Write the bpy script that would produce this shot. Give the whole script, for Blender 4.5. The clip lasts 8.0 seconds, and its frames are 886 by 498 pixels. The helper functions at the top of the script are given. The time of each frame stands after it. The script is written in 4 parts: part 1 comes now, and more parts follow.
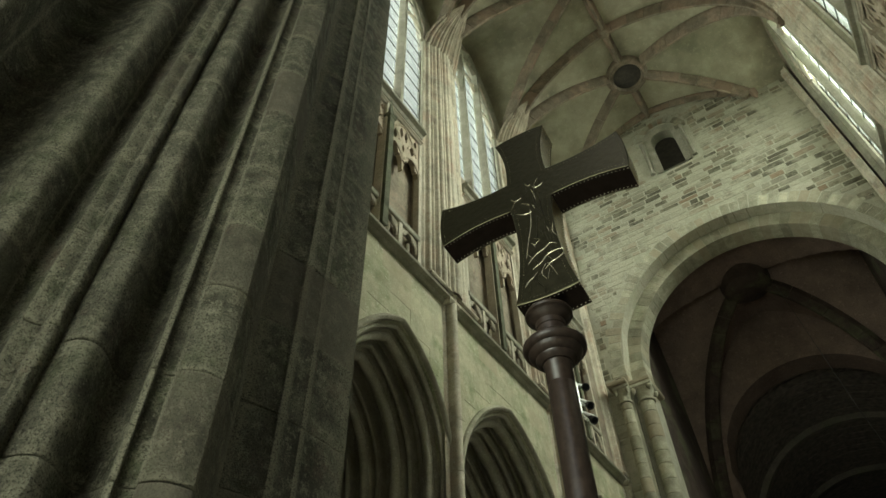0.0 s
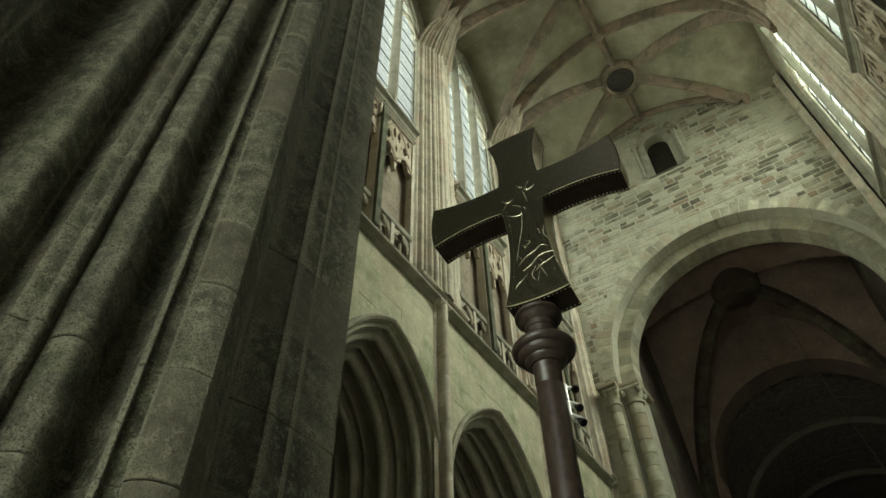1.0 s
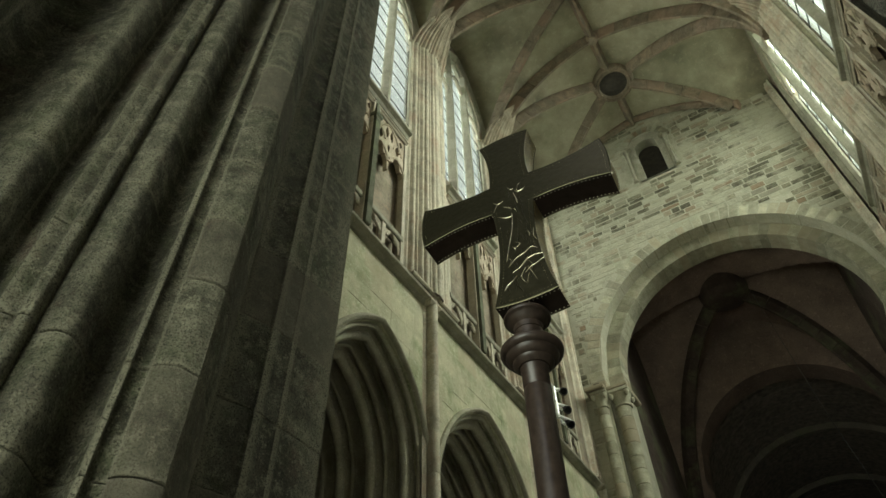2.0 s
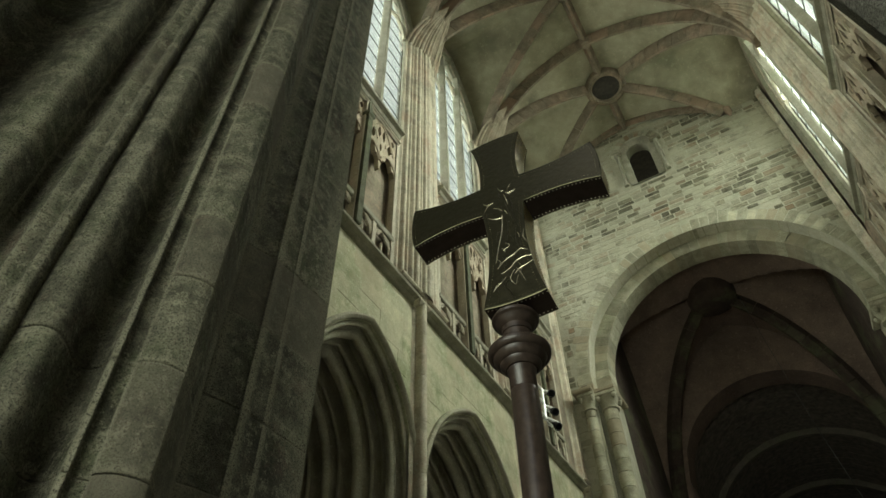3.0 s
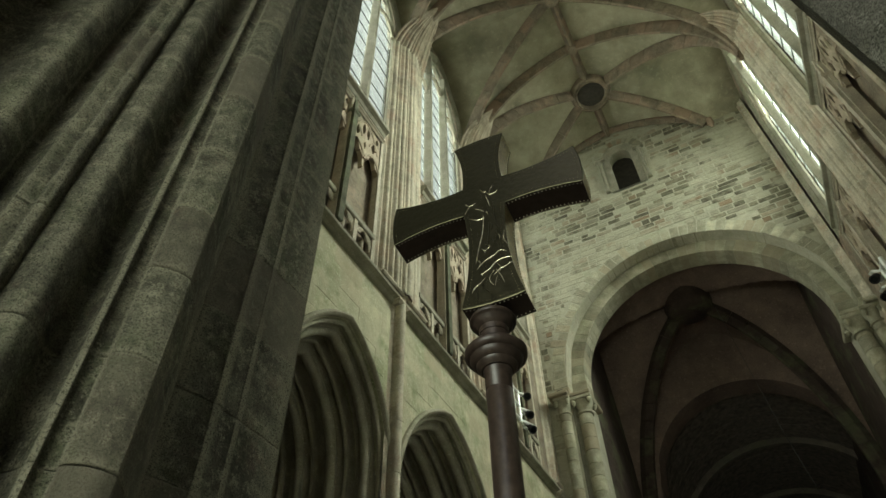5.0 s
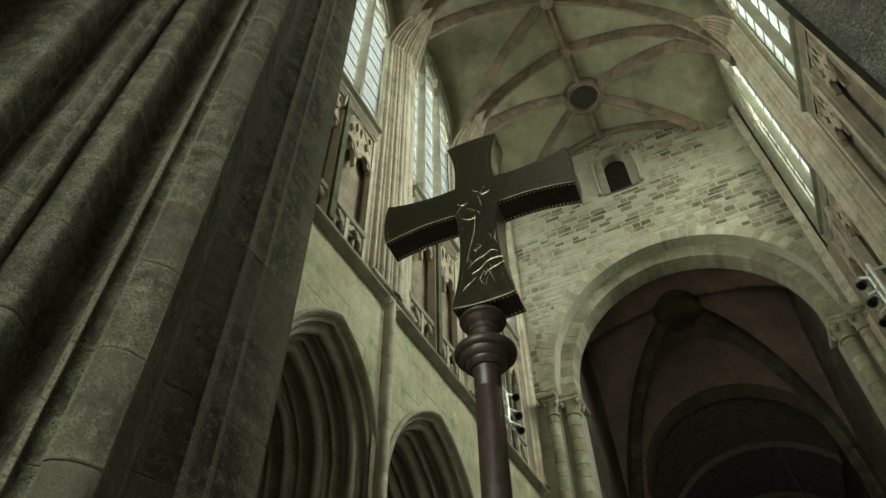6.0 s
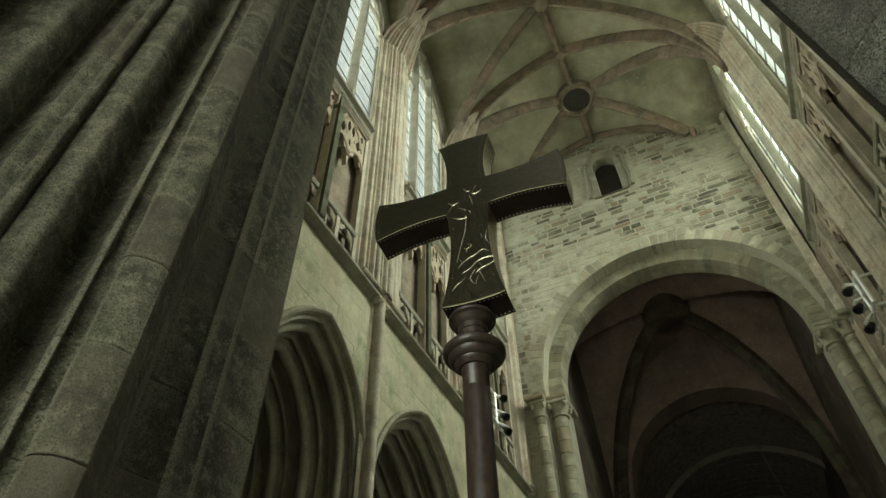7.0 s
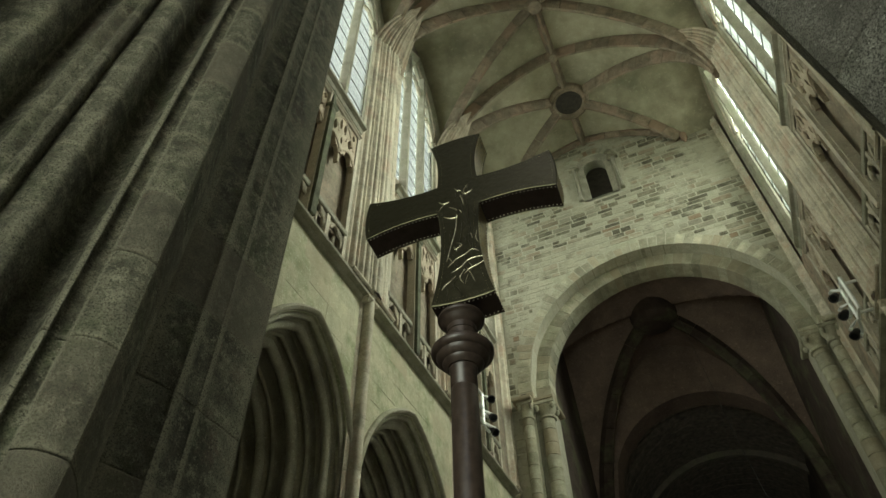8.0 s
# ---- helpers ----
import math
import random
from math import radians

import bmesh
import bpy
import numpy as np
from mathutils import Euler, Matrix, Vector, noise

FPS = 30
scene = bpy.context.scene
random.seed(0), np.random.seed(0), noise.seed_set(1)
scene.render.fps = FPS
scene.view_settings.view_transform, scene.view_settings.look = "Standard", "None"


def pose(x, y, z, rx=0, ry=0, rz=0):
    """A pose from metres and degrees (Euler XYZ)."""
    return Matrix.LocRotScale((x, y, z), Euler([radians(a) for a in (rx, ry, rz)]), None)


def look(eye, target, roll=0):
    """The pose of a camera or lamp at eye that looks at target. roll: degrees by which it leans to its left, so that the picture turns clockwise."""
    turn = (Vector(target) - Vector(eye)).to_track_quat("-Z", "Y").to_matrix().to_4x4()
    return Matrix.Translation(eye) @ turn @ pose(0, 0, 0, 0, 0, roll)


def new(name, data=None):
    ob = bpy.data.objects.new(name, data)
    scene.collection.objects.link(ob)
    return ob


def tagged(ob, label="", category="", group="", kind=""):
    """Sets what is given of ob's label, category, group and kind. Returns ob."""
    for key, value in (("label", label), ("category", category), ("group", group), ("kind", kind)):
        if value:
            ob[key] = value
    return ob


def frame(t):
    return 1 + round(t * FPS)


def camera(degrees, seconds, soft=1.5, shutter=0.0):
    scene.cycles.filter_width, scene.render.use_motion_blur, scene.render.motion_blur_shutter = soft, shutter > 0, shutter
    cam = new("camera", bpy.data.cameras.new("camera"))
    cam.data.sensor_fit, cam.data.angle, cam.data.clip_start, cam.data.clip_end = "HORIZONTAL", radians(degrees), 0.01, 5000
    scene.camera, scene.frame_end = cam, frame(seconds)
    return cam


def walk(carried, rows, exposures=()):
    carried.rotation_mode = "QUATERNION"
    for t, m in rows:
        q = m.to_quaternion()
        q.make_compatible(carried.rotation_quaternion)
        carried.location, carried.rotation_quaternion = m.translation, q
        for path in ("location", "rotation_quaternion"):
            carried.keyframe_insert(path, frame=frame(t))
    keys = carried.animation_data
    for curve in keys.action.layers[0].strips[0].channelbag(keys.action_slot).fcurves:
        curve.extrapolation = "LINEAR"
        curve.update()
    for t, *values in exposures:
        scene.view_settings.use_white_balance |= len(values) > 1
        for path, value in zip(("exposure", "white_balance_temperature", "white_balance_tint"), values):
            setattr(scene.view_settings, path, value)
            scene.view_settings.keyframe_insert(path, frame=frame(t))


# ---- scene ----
# ---- camera and its walk ----
EYE = 1.2
cam = camera(67.7, 8.0, soft=1.5)
PATH = [
    (0.0, -0.0060, -0.0040, 0.000, 33.66, 47.47, 1.06),
    (0.5, -0.0050, -0.0034, 0.000, 33.18, 47.50, 1.06),
    (1.0, -0.0040, -0.0027, 0.000, 32.62, 47.51, 1.06),
    (1.5, -0.0033, -0.0022, 0.000, 32.03, 47.52, 1.05),
    (3.0, -0.0010, -0.0006, 0.000, 30.17, 47.55, 1.01),
    (3.5, -0.0004, -0.0003, 0.000, 29.50, 47.55, 0.98),
    (4.0, 0.0000, 0.0000, 0.000, 28.86, 47.55, 0.97),
    (4.5, 0.0000, 0.0007, -0.001, 28.26, 47.55, 0.96),
    (6.0, -0.0015, 0.0037, -0.0035, 26.48, 47.54, 0.90),
    (6.5, -0.0020, 0.0045, -0.004, 25.87, 47.54, 0.88),
    (7.0, -0.0025, 0.0053, -0.005, 25.21, 47.54, 0.86),
    (7.5, -0.0028, 0.0061, -0.006, 24.57, 47.54, 0.85),
    (8.0, -0.0030, 0.0068, -0.007, 23.94, 47.54, 0.85),
]
walk(cam, [(t, pose(x, y, EYE + z, 90 + p, r, w)) for t, x, y, z, w, p, r in PATH])

# ---- plan, in metres: the vessel runs along +y ----
WEST = -4.8          # face of the arcade wall on the window side that is seen longest
EAST = 4.06          # face of the wall across
FAR = 15.74          # face of the old wall with the round arch
BACK = -4.66         # wall behind the camera
BAY = 4.08
SHAFTS = [FAR - BAY * k for k in range(6)]      # wall shafts, far to near
LEAN = 0.17          # the vault crown lies this much west of the middle
MID = (WEST + EAST) / 2 - LEAN
STRING = 8.30 + EYE  # string course over the arcade
RAIL = 9.32 + EYE    # top of the balustrade
SILL = 12.85 + EYE   # clerestory sill
GLASS0 = 14.1 + EYE
SPRING = 17.3 + EYE  # springing of the vault
CROWN = 22.2 + EYE   # ridge of the vault
OUT = 0.55           # wall thickness at the clerestory

# ---- light: overcast sky outside the windows ----
world = bpy.data.worlds.new("sky")
scene.world = world
world.use_nodes = True
wn = world.node_tree.nodes
sky = wn.new("ShaderNodeTexSky")
sky.sky_type, sky.sun_disc = "NISHITA", False
sky.sun_elevation, sky.sun_rotation = radians(55), radians(200)
sky.dust_density = 4.0
pale = wn.new("ShaderNodeHueSaturation")
pale.inputs["Saturation"].default_value = 0.16
world.node_tree.links.new(sky.outputs[0], pale.inputs["Color"])
world.node_tree.links.new(pale.outputs[0], wn["Background"].inputs[0])
wn["Background"].inputs[1].default_value = 0.15


def area_lamp(name, eye, target, sx, sy, watts, colour):
    lamp = bpy.data.lights.new(name, "AREA")
    lamp.shape, lamp.size, lamp.size_y, lamp.energy, lamp.color = "RECTANGLE", sx, sy, watts, colour
    ob = new(name, lamp)
    ob.matrix_world = look(eye, target)
    return ob


DAY = (0.93, 1.0, 0.82)
area_lamp("daylight_west", (WEST - 3.4, 5.5, 19.6), (WEST - 3.4 + 0.866, 5.5, 19.1), 24, 13, 4700, DAY)
area_lamp("daylight_east", (EAST + 6.0, 15.0, 22.5), (EAST + 6.0 - 0.72, 14.7, 21.81), 12, 12, 14500, DAY)
# Unseen low opening behind the camera, placed to light the near pier.
area_lamp("rear_light_low", (-0.9, BACK - 0.7, 2.5), (-0.9, 0, 2.3), 4.0, 2.7, 455, DAY)
# Unseen high opening behind the camera, added as weak fill.
area_lamp("rear_fill_high", (1.7, BACK - 0.7, 9.5), (1.2, 0, 8.5), 4.0, 7.0, 18, DAY)
# Unseen aisle windows, their lamp added to brighten the west arcade.
area_lamp("daylight_aisle", (EAST + 4.85, 9.5, 5.2), (0, 9.5, 5.6), 9.0, 5.0, 260, DAY)
# Two fill lamps added inside the nave, with no window behind them.
area_lamp("nave_fill", (-3.3, FAR + 2.6, 8.5), (2.0, FAR + 3.4, 15.0), 1.0, 2.4, 6.5, (1.0, 0.86, 0.75))
area_lamp("nave_fill_far", (-3.2, FAR + 9.5, 9.0), (3.0, FAR + 12.0, 13.0), 1.0, 2.4, 7, (0.95, 1.0, 0.84))


# ---- materials ----
def stone(name, dark, light, grain=6.0, blotch=0.5, bump=0.35, vary="object", warm=(0.30, 0.20, 0.14), rough=0.85, stain=0.35, green=0.3, amount=0.3, wash=None, patches=0.0, speckle=0.6, mottle=0.0):
    m = bpy.data.materials.new(name)
    m.use_nodes = True
    n, k = m.node_tree.nodes, m.node_tree.links.new
    bsdf = n["Principled BSDF"]
    co = n.new("ShaderNodeNewGeometry")

    def noise_at(scale, detail, rough_):
        x = n.new("ShaderNodeTexNoise")
        x.inputs["Scale"].default_value, x.inputs["Detail"].default_value, x.inputs["Roughness"].default_value = scale, detail, rough_
        k(co.outputs["Position"], x.inputs["Vector"])
        return x.outputs["Fac"]

    def ramp(value, a, b):
        x = n.new("ShaderNodeMapRange")
        x.inputs[1].default_value, x.inputs[2].default_value = a, b
        k(value, x.inputs[0])
        return x.outputs[0]

    def mix(fac, a, b, mode="MIX"):
        x = n.new("ShaderNodeMix")
        x.data_type, x.blend_type = "RGBA", mode
        for slot, v in ((0, fac), (6, a), (7, b)):
            if isinstance(v, (int, float)):
                x.inputs[slot].default_value = v
            elif isinstance(v, tuple):
                x.inputs[slot].default_value = (*v, 1)
            else:
                k(v, x.inputs[slot])
        return x.outputs[2]

    def times(a, b):
        x = n.new("ShaderNodeMath")
        x.operation = "MULTIPLY"
        k(a, x.inputs[0])
        if isinstance(b, (int, float)):
            x.inputs[1].default_value = b
        else:
            k(b, x.inputs[1])
        return x.outputs[0]

    fine, mid, big = noise_at(grain * 18, 5, 0.8), noise_at(grain, 5, 0.62), noise_at(blotch, 4, 0.6)
    c = mix(ramp(mid, 0.32, 0.68), dark, light)
    c = mix(times(ramp(big, 0.48, 0.66), stain), c, tuple(0.5 * v for v in dark))
    c = mix(times(ramp(noise_at(blotch * 1.7 + 0.1, 5, 0.7), 0.5, 0.64), green), c, (0.20, 0.25, 0.12))
    if patches:
        c = mix(times(ramp(noise_at(5.3, 7, 0.75), 0.50, 0.62), patches), c, tuple(1.45 * v for v in light))
        c = mix(times(ramp(noise_at(4.1, 7, 0.75), 0.55, 0.66), 0.8 * patches), c, (0.22, 0.14, 0.11))
        c = mix(times(ramp(noise_at(8.7, 7, 0.78), 0.52, 0.62), 0.6 * patches), c, tuple(0.45 * v for v in dark))
        c = mix(times(ramp(noise_at(14.0, 6, 0.8), 0.54, 0.60), patches), c, tuple(1.7 * v for v in light))
        # Convex arrises paler: wear, plus the light those edges catch, in the colour.
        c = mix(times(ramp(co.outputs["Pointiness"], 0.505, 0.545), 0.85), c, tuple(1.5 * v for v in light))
    c = mix(times(ramp(noise_at(grain * 7, 4, 0.75), 0.57, 0.66), 0.85 * speckle), c, tuple(min(0.8, 1.45 * v) for v in light))
    c = mix(times(ramp(fine, 0.5 - 0.06 * (speckle - 0.6), 0.68 - 0.2 * (speckle - 0.6)), speckle), c, tuple(0.35 * v for v in dark))
    if mottle:
        c = mix(times(ramp(noise_at(1.3, 6, 0.72), 0.50, 0.62), mottle), c, (0.44, 0.31, 0.23))
        c = mix(times(ramp(noise_at(2.1, 6, 0.72), 0.52, 0.62), mottle), c, tuple(0.55 * v for v in dark))
    if vary:
        if vary == "object":
            r = n.new("ShaderNodeObjectInfo").outputs["Random"]
        else:
            r = co.outputs["Random Per Island"]
        tone = n.new("ShaderNodeMapRange")
        tone.inputs[3].default_value, tone.inputs[4].default_value = 1 - amount, 1 + amount
        k(r, tone.inputs[0])
        grey = n.new("ShaderNodeCombineColor")
        for i in range(3):
            k(tone.outputs[0], grey.inputs[i])
        c = mix(1.0, c, grey.outputs[0], "MULTIPLY")
        wob = n.new("ShaderNodeMath")
        wob.operation = "FRACT"
        k(times(r, 7.31), wob.inputs[0])
        c = mix(times(ramp(wob.outputs[0], 0.72, 0.95), 0.6), c, warm)
    if wash:
        w2 = n.new("ShaderNodeMath")
        w2.operation = "FRACT"
        k(times(r, 3.77), w2.inputs[0])
        c = mix(times(ramp(w2.outputs[0], 0.35, 0.9), 0.85), c, wash)
        c = mix(times(ramp(noise_at(0.45, 6, 0.7), 0.47, 0.60), 0.88), c, wash)
    k(c, bsdf.inputs["Base Color"])
    bsdf.inputs["Roughness"].default_value = rough
    bsdf.inputs["Specular IOR Level"].default_value = 0.25
    h = mix(0.3, fine, mid)
    b = n.new("ShaderNodeBump")
    b.inputs["Strength"].default_value, b.inputs["Distance"].default_value = bump, 0.35 / grain
    k(h, b.inputs["Height"])
    k(b.outputs[0], bsdf.inputs["Normal"])
    return m


def plain(name, colour, rough=0.6, metal=0.0, scale=40, bump=0.1, contrast=0.5, rvar=1.0):
    m = bpy.data.materials.new(name)
    m.use_nodes = True
    n, k = m.node_tree.nodes, m.node_tree.links.new
    bsdf = n["Principled BSDF"]
    co = n.new("ShaderNodeNewGeometry")
    tex = n.new("ShaderNodeTexNoise")
    tex.inputs["Scale"].default_value, tex.inputs["Detail"].default_value = scale, 6
    k(co.outputs["Position"], tex.inputs["Vector"])
    cr = n.new("ShaderNodeValToRGB")
    cr.color_ramp.elements[0].position, cr.color_ramp.elements[1].position = 0.3, 0.7
    cr.color_ramp.elements[0].color = (*[v * (1 - contrast) for v in colour], 1)
    cr.color_ramp.elements[1].color = (*[min(1, v * (1 + contrast)) for v in colour], 1)
    k(tex.outputs["Fac"], cr.inputs[0])
    k(cr.outputs[0], bsdf.inputs["Base Color"])
    rr = n.new("ShaderNodeMapRange")
    rr.inputs[3].default_value, rr.inputs[4].default_value = max(0.05, rough - 0.12 * rvar), min(1, rough + 0.15 * rvar)
    k(tex.outputs["Fac"], rr.inputs[0])
    k(rr.outputs[0], bsdf.inputs["Roughness"])
    bsdf.inputs["Metallic"].default_value = metal
    b = n.new("ShaderNodeBump")
    b.inputs["Strength"].default_value, b.inputs["Distance"].default_value = bump, 0.2 / scale
    k(tex.outputs["Fac"], b.inputs["Height"])
    k(b.outputs[0], bsdf.inputs["Normal"])
    return m


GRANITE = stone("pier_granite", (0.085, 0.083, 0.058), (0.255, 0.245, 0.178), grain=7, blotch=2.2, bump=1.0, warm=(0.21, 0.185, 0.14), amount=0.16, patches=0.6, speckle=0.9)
ASHLAR = stone("wall_ashlar", (0.41, 0.40, 0.275), (0.61, 0.585, 0.42), grain=3, blotch=0.45, bump=0.3, vary="", green=0.75, stain=0.3)
DRESSED = stone("dressed_stone", (0.40, 0.365, 0.295), (0.60, 0.545, 0.44), grain=3, blotch=0.5, bump=0.3, vary="island", warm=(0.46, 0.33, 0.24), green=0.12, amount=0.12)
RUBBLE = stone("old_wall_block", (0.105, 0.098, 0.068), (0.29, 0.275, 0.20), grain=4, blotch=0.6, bump=0.5, vary="object", warm=(0.30, 0.20, 0.13), green=0.1, amount=0.35, wash=(0.45, 0.435, 0.34))
RUBBLE_MANY = stone("old_wall_blocks", (0.105, 0.098, 0.068), (0.29, 0.275, 0.20), grain=4, blotch=0.6, bump=0.5, vary="island", warm=(0.30, 0.20, 0.13), green=0.1, amount=0.35, wash=(0.45, 0.435, 0.34))
MORTAR = stone("lime_mortar", (0.39, 0.38, 0.30), (0.51, 0.49, 0.39), grain=5, blotch=0.5, bump=0.3, vary="", stain=0.25, green=0.2)
PLASTER = stone("vault_plaster", (0.26, 0.241, 0.172), (0.42, 0.39, 0.285), grain=1.2, blotch=0.4, bump=0.12, vary="", green=0.12, stain=0.7, speckle=0.3)
RIB = stone("vault_rib_stone", (0.15, 0.122, 0.09), (0.28, 0.232, 0.175), grain=3, blotch=0.8, bump=0.3, vary="island", warm=(0.30, 0.205, 0.15), green=0.05, amount=0.10, mottle=0.35)
ASHLAR_BLOCK = stone("wall_ashlar_block", (0.41, 0.40, 0.275), (0.61, 0.585, 0.42), grain=3, blotch=0.45, bump=0.35, vary="object", warm=(0.44, 0.38, 0.27), green=0.75, stain=0.35, amount=0.05, mottle=0.15)
ARCH_PALE = stone("pale_arch_stone", (0.31, 0.30, 0.22), (0.50, 0.48, 0.37), grain=4, blotch=0.9, bump=0.5, vary="object", warm=(0.36, 0.30, 0.21), green=0.2, stain=0.5, amount=0.22)
# Greyer, rougher granite, its tone also lifted for the light missing there.
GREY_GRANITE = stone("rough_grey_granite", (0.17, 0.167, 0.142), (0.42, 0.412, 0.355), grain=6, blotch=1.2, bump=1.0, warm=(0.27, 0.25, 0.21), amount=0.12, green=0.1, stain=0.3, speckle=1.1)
# Weathered stone; on window parts its dark tone also offsets the lamps' glare.
DRESSED_DARK = stone("weathered_and_dimmed_stone", (0.24, 0.23, 0.18), (0.38, 0.36, 0.29), grain=3, blotch=0.6, bump=0.3, vary="", green=0.25, stain=0.45)
# Nave ribs and walls toned near black; their dimness is in the colour.
NAVE_DARK = stone("dimmed_nave_stone", (0.05, 0.036, 0.030), (0.085, 0.062, 0.052), grain=3, blotch=0.5, bump=0.3, vary="")
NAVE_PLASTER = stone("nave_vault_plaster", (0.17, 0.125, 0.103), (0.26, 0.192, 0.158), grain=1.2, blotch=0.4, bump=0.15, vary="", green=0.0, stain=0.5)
# Stone darkened so aisles and roof space carry their shade in the colour.
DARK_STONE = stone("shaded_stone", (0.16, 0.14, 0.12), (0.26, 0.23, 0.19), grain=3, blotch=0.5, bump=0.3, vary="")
FLOORING = stone("floor_slab", (0.32, 0.30, 0.25), (0.46, 0.43, 0.36), grain=4, blotch=0.6, bump=0.2, vary="", rough=0.6)
BRONZE = plain("dark_brass_sheet", (0.029, 0.027, 0.016), rough=0.33, metal=0.95, scale=90, bump=0.3, contrast=0.15, rvar=0.6)
# Brighter than the plate, so the relief's highlights sit in its colour.
BRONZE_LIGHT = plain("highlight_brass_relief", (0.42, 0.40, 0.29), rough=0.22, metal=0.95, scale=70, bump=0.2, contrast=0.4)
BRASS_EDGE = plain("rubbed_brass", (0.065, 0.06, 0.038), rough=0.4, metal=1.0, scale=120, bump=0.15, contrast=0.3)
# One brass in two tones: reflected light and shade put into the colour.
BRASS_LIT = plain("lit_brass_side", (0.30, 0.24, 0.12), rough=0.4, metal=0.9, scale=110, bump=0.35, contrast=0.5)
BRASS_SHADED = plain("shaded_brass_side", (0.030, 0.020, 0.017), rough=0.42, metal=0.7, scale=60, bump=0.2, contrast=0.3)
WOOD = plain("dark_turned_wood", (0.026, 0.018, 0.014), rough=0.36, scale=90, bump=0.15, contrast=0.4)
NAIL = plain("bright_brass_nail", (0.80, 0.76, 0.60), rough=0.3, metal=0.7, contrast=0.1)
WOOD.node_tree.nodes["Principled BSDF"].inputs["Specular IOR Level"].default_value = 0.34
LEAD = plain("lead_bar", (0.06, 0.065, 0.06), rough=0.6, metal=0.3)
ALU = plain("bare_aluminium", (0.80, 0.82, 0.80), rough=0.35, metal=0.25, contrast=0.1)
BLACK = plain("black_lamp_housing", (0.012, 0.012, 0.012), rough=0.45, contrast=0.2)
PLANK = plain("aged_ceiling_board", (0.17, 0.145, 0.12), rough=0.7, scale=6, bump=0.2)

GLASS = bpy.data.materials.new("leaded_clear_glass")
GLASS.use_nodes = True
gn = GLASS.node_tree.nodes
gl = GLASS.node_tree.links.new
gn.remove(gn["Principled BSDF"])
g_clear, g_diff, g_gloss, g_mix, g_mix2 = (gn.new(s) for s in ("ShaderNodeBsdfTransparent", "ShaderNodeBsdfTranslucent", "ShaderNodeBsdfGlossy", "ShaderNodeMixShader", "ShaderNodeMixShader"))
g_tex = gn.new("ShaderNodeTexNoise")
g_tex.inputs["Scale"].default_value, g_tex.inputs["Detail"].default_value = 3.0, 4
g_pos = gn.new("ShaderNodeNewGeometry")
gl(g_pos.outputs["Position"], g_tex.inputs["Vector"])
g_ramp = gn.new("ShaderNodeValToRGB")
g_ramp.color_ramp.elements[0].position, g_ramp.color_ramp.elements[1].position = 0.3, 0.7
g_ramp.color_ramp.elements[0].color, g_ramp.color_ramp.elements[1].color = (0.86, 0.89, 0.88, 1), (0.97, 0.98, 0.98, 1)
gl(g_tex.outputs["Fac"], g_ramp.inputs[0])
gl(g_ramp.outputs[0], g_clear.inputs[0])
g_diff.inputs[0].default_value = (0.5, 0.55, 0.52, 1)
g_gloss.inputs["Roughness"].default_value = 0.15
g_mix.inputs[0].default_value, g_mix2.inputs[0].default_value = 0.12, 0.06
gl(g_clear.outputs[0], g_mix.inputs[1])
gl(g_diff.outputs[0], g_mix.inputs[2])
gl(g_mix.outputs[0], g_mix2.inputs[1])
gl(g_gloss.outputs[0], g_mix2.inputs[2])
gl(g_mix2.outputs[0], gn["Material Output"].inputs[0])


# ---- mesh helpers ----
class Geo:
    """Gathers points and faces of one mesh."""

    def __init__(self):
        self.v, self.f = [], []

    def add(self, pts, faces):
        o = len(self.v)
        self.v += [tuple(p) for p in pts]
        self.f += [tuple(i + o for i in f) for f in faces]
        return self

    def box(self, x0, x1, y0, y1, z0, z1, bev=0.0):
        if bev <= 0:
            p = [(x, y, z) for z in (z0, z1) for y in (y0, y1) for x in (x0, x1)]
            return self.add(p, [(0, 2, 3, 1), (4, 5, 7, 6), (0, 1, 5, 4), (2, 6, 7, 3), (0, 4, 6, 2), (1, 3, 7, 5)])
        rings = [[(x0 + a, y0 + a, z), (x1 - a, y0 + a, z), (x1 - a, y1 - a, z), (x0 + a, y1 - a, z)] for a, z in ((bev, z0), (0, z0 + bev), (0, z1 - bev), (bev, z1))]
        return self.loft(rings, True, True)

    def loft(self, rings, closed=True, caps=False):
        """Skins rings of the same count."""
        n = len(rings[0])
        pts = [p for r in rings for p in r]
        fs = []
        for j in range(len(rings) - 1):
            for i in range(n if closed else n - 1):
                a, b = j * n + i, j * n + (i + 1) % n
                fs.append((a, b, b + n, a + n))
        if caps:
            fs.append(tuple(range(n - 1, -1, -1)))
            fs.append(tuple((len(rings) - 1) * n + i for i in range(n)))
        return self.add(pts, fs)

    def turned(self, cx, cy, prof, n=24):
        """A turned body from (radius, z) steps."""
        rings = [[(cx + r * math.cos(2 * math.pi * i / n), cy + r * math.sin(2 * math.pi * i / n), z) for i in range(n)] for r, z in prof]
        return self.loft(rings, True, True)

    def tube(self, pts, r, n=6):
        pts = [Vector(p) for p in pts]
        rings = []
        for i, p in enumerate(pts):
            t = (pts[min(i + 1, len(pts) - 1)] - pts[max(i - 1, 0)]).normalized()
            s = t.cross(Vector((0.31, 0.2, 0.93))).normalized()
            u = s.cross(t)
            rings.append([p + r * (math.cos(2 * math.pi * k / n) * s + math.sin(2 * math.pi * k / n) * u) for k in range(n)])
        return self.loft(rings, True, True)

    def mesh(self, name, mat, smooth=0):
        me = bpy.data.meshes.new(name)
        me.from_pydata(self.v, [], self.f)
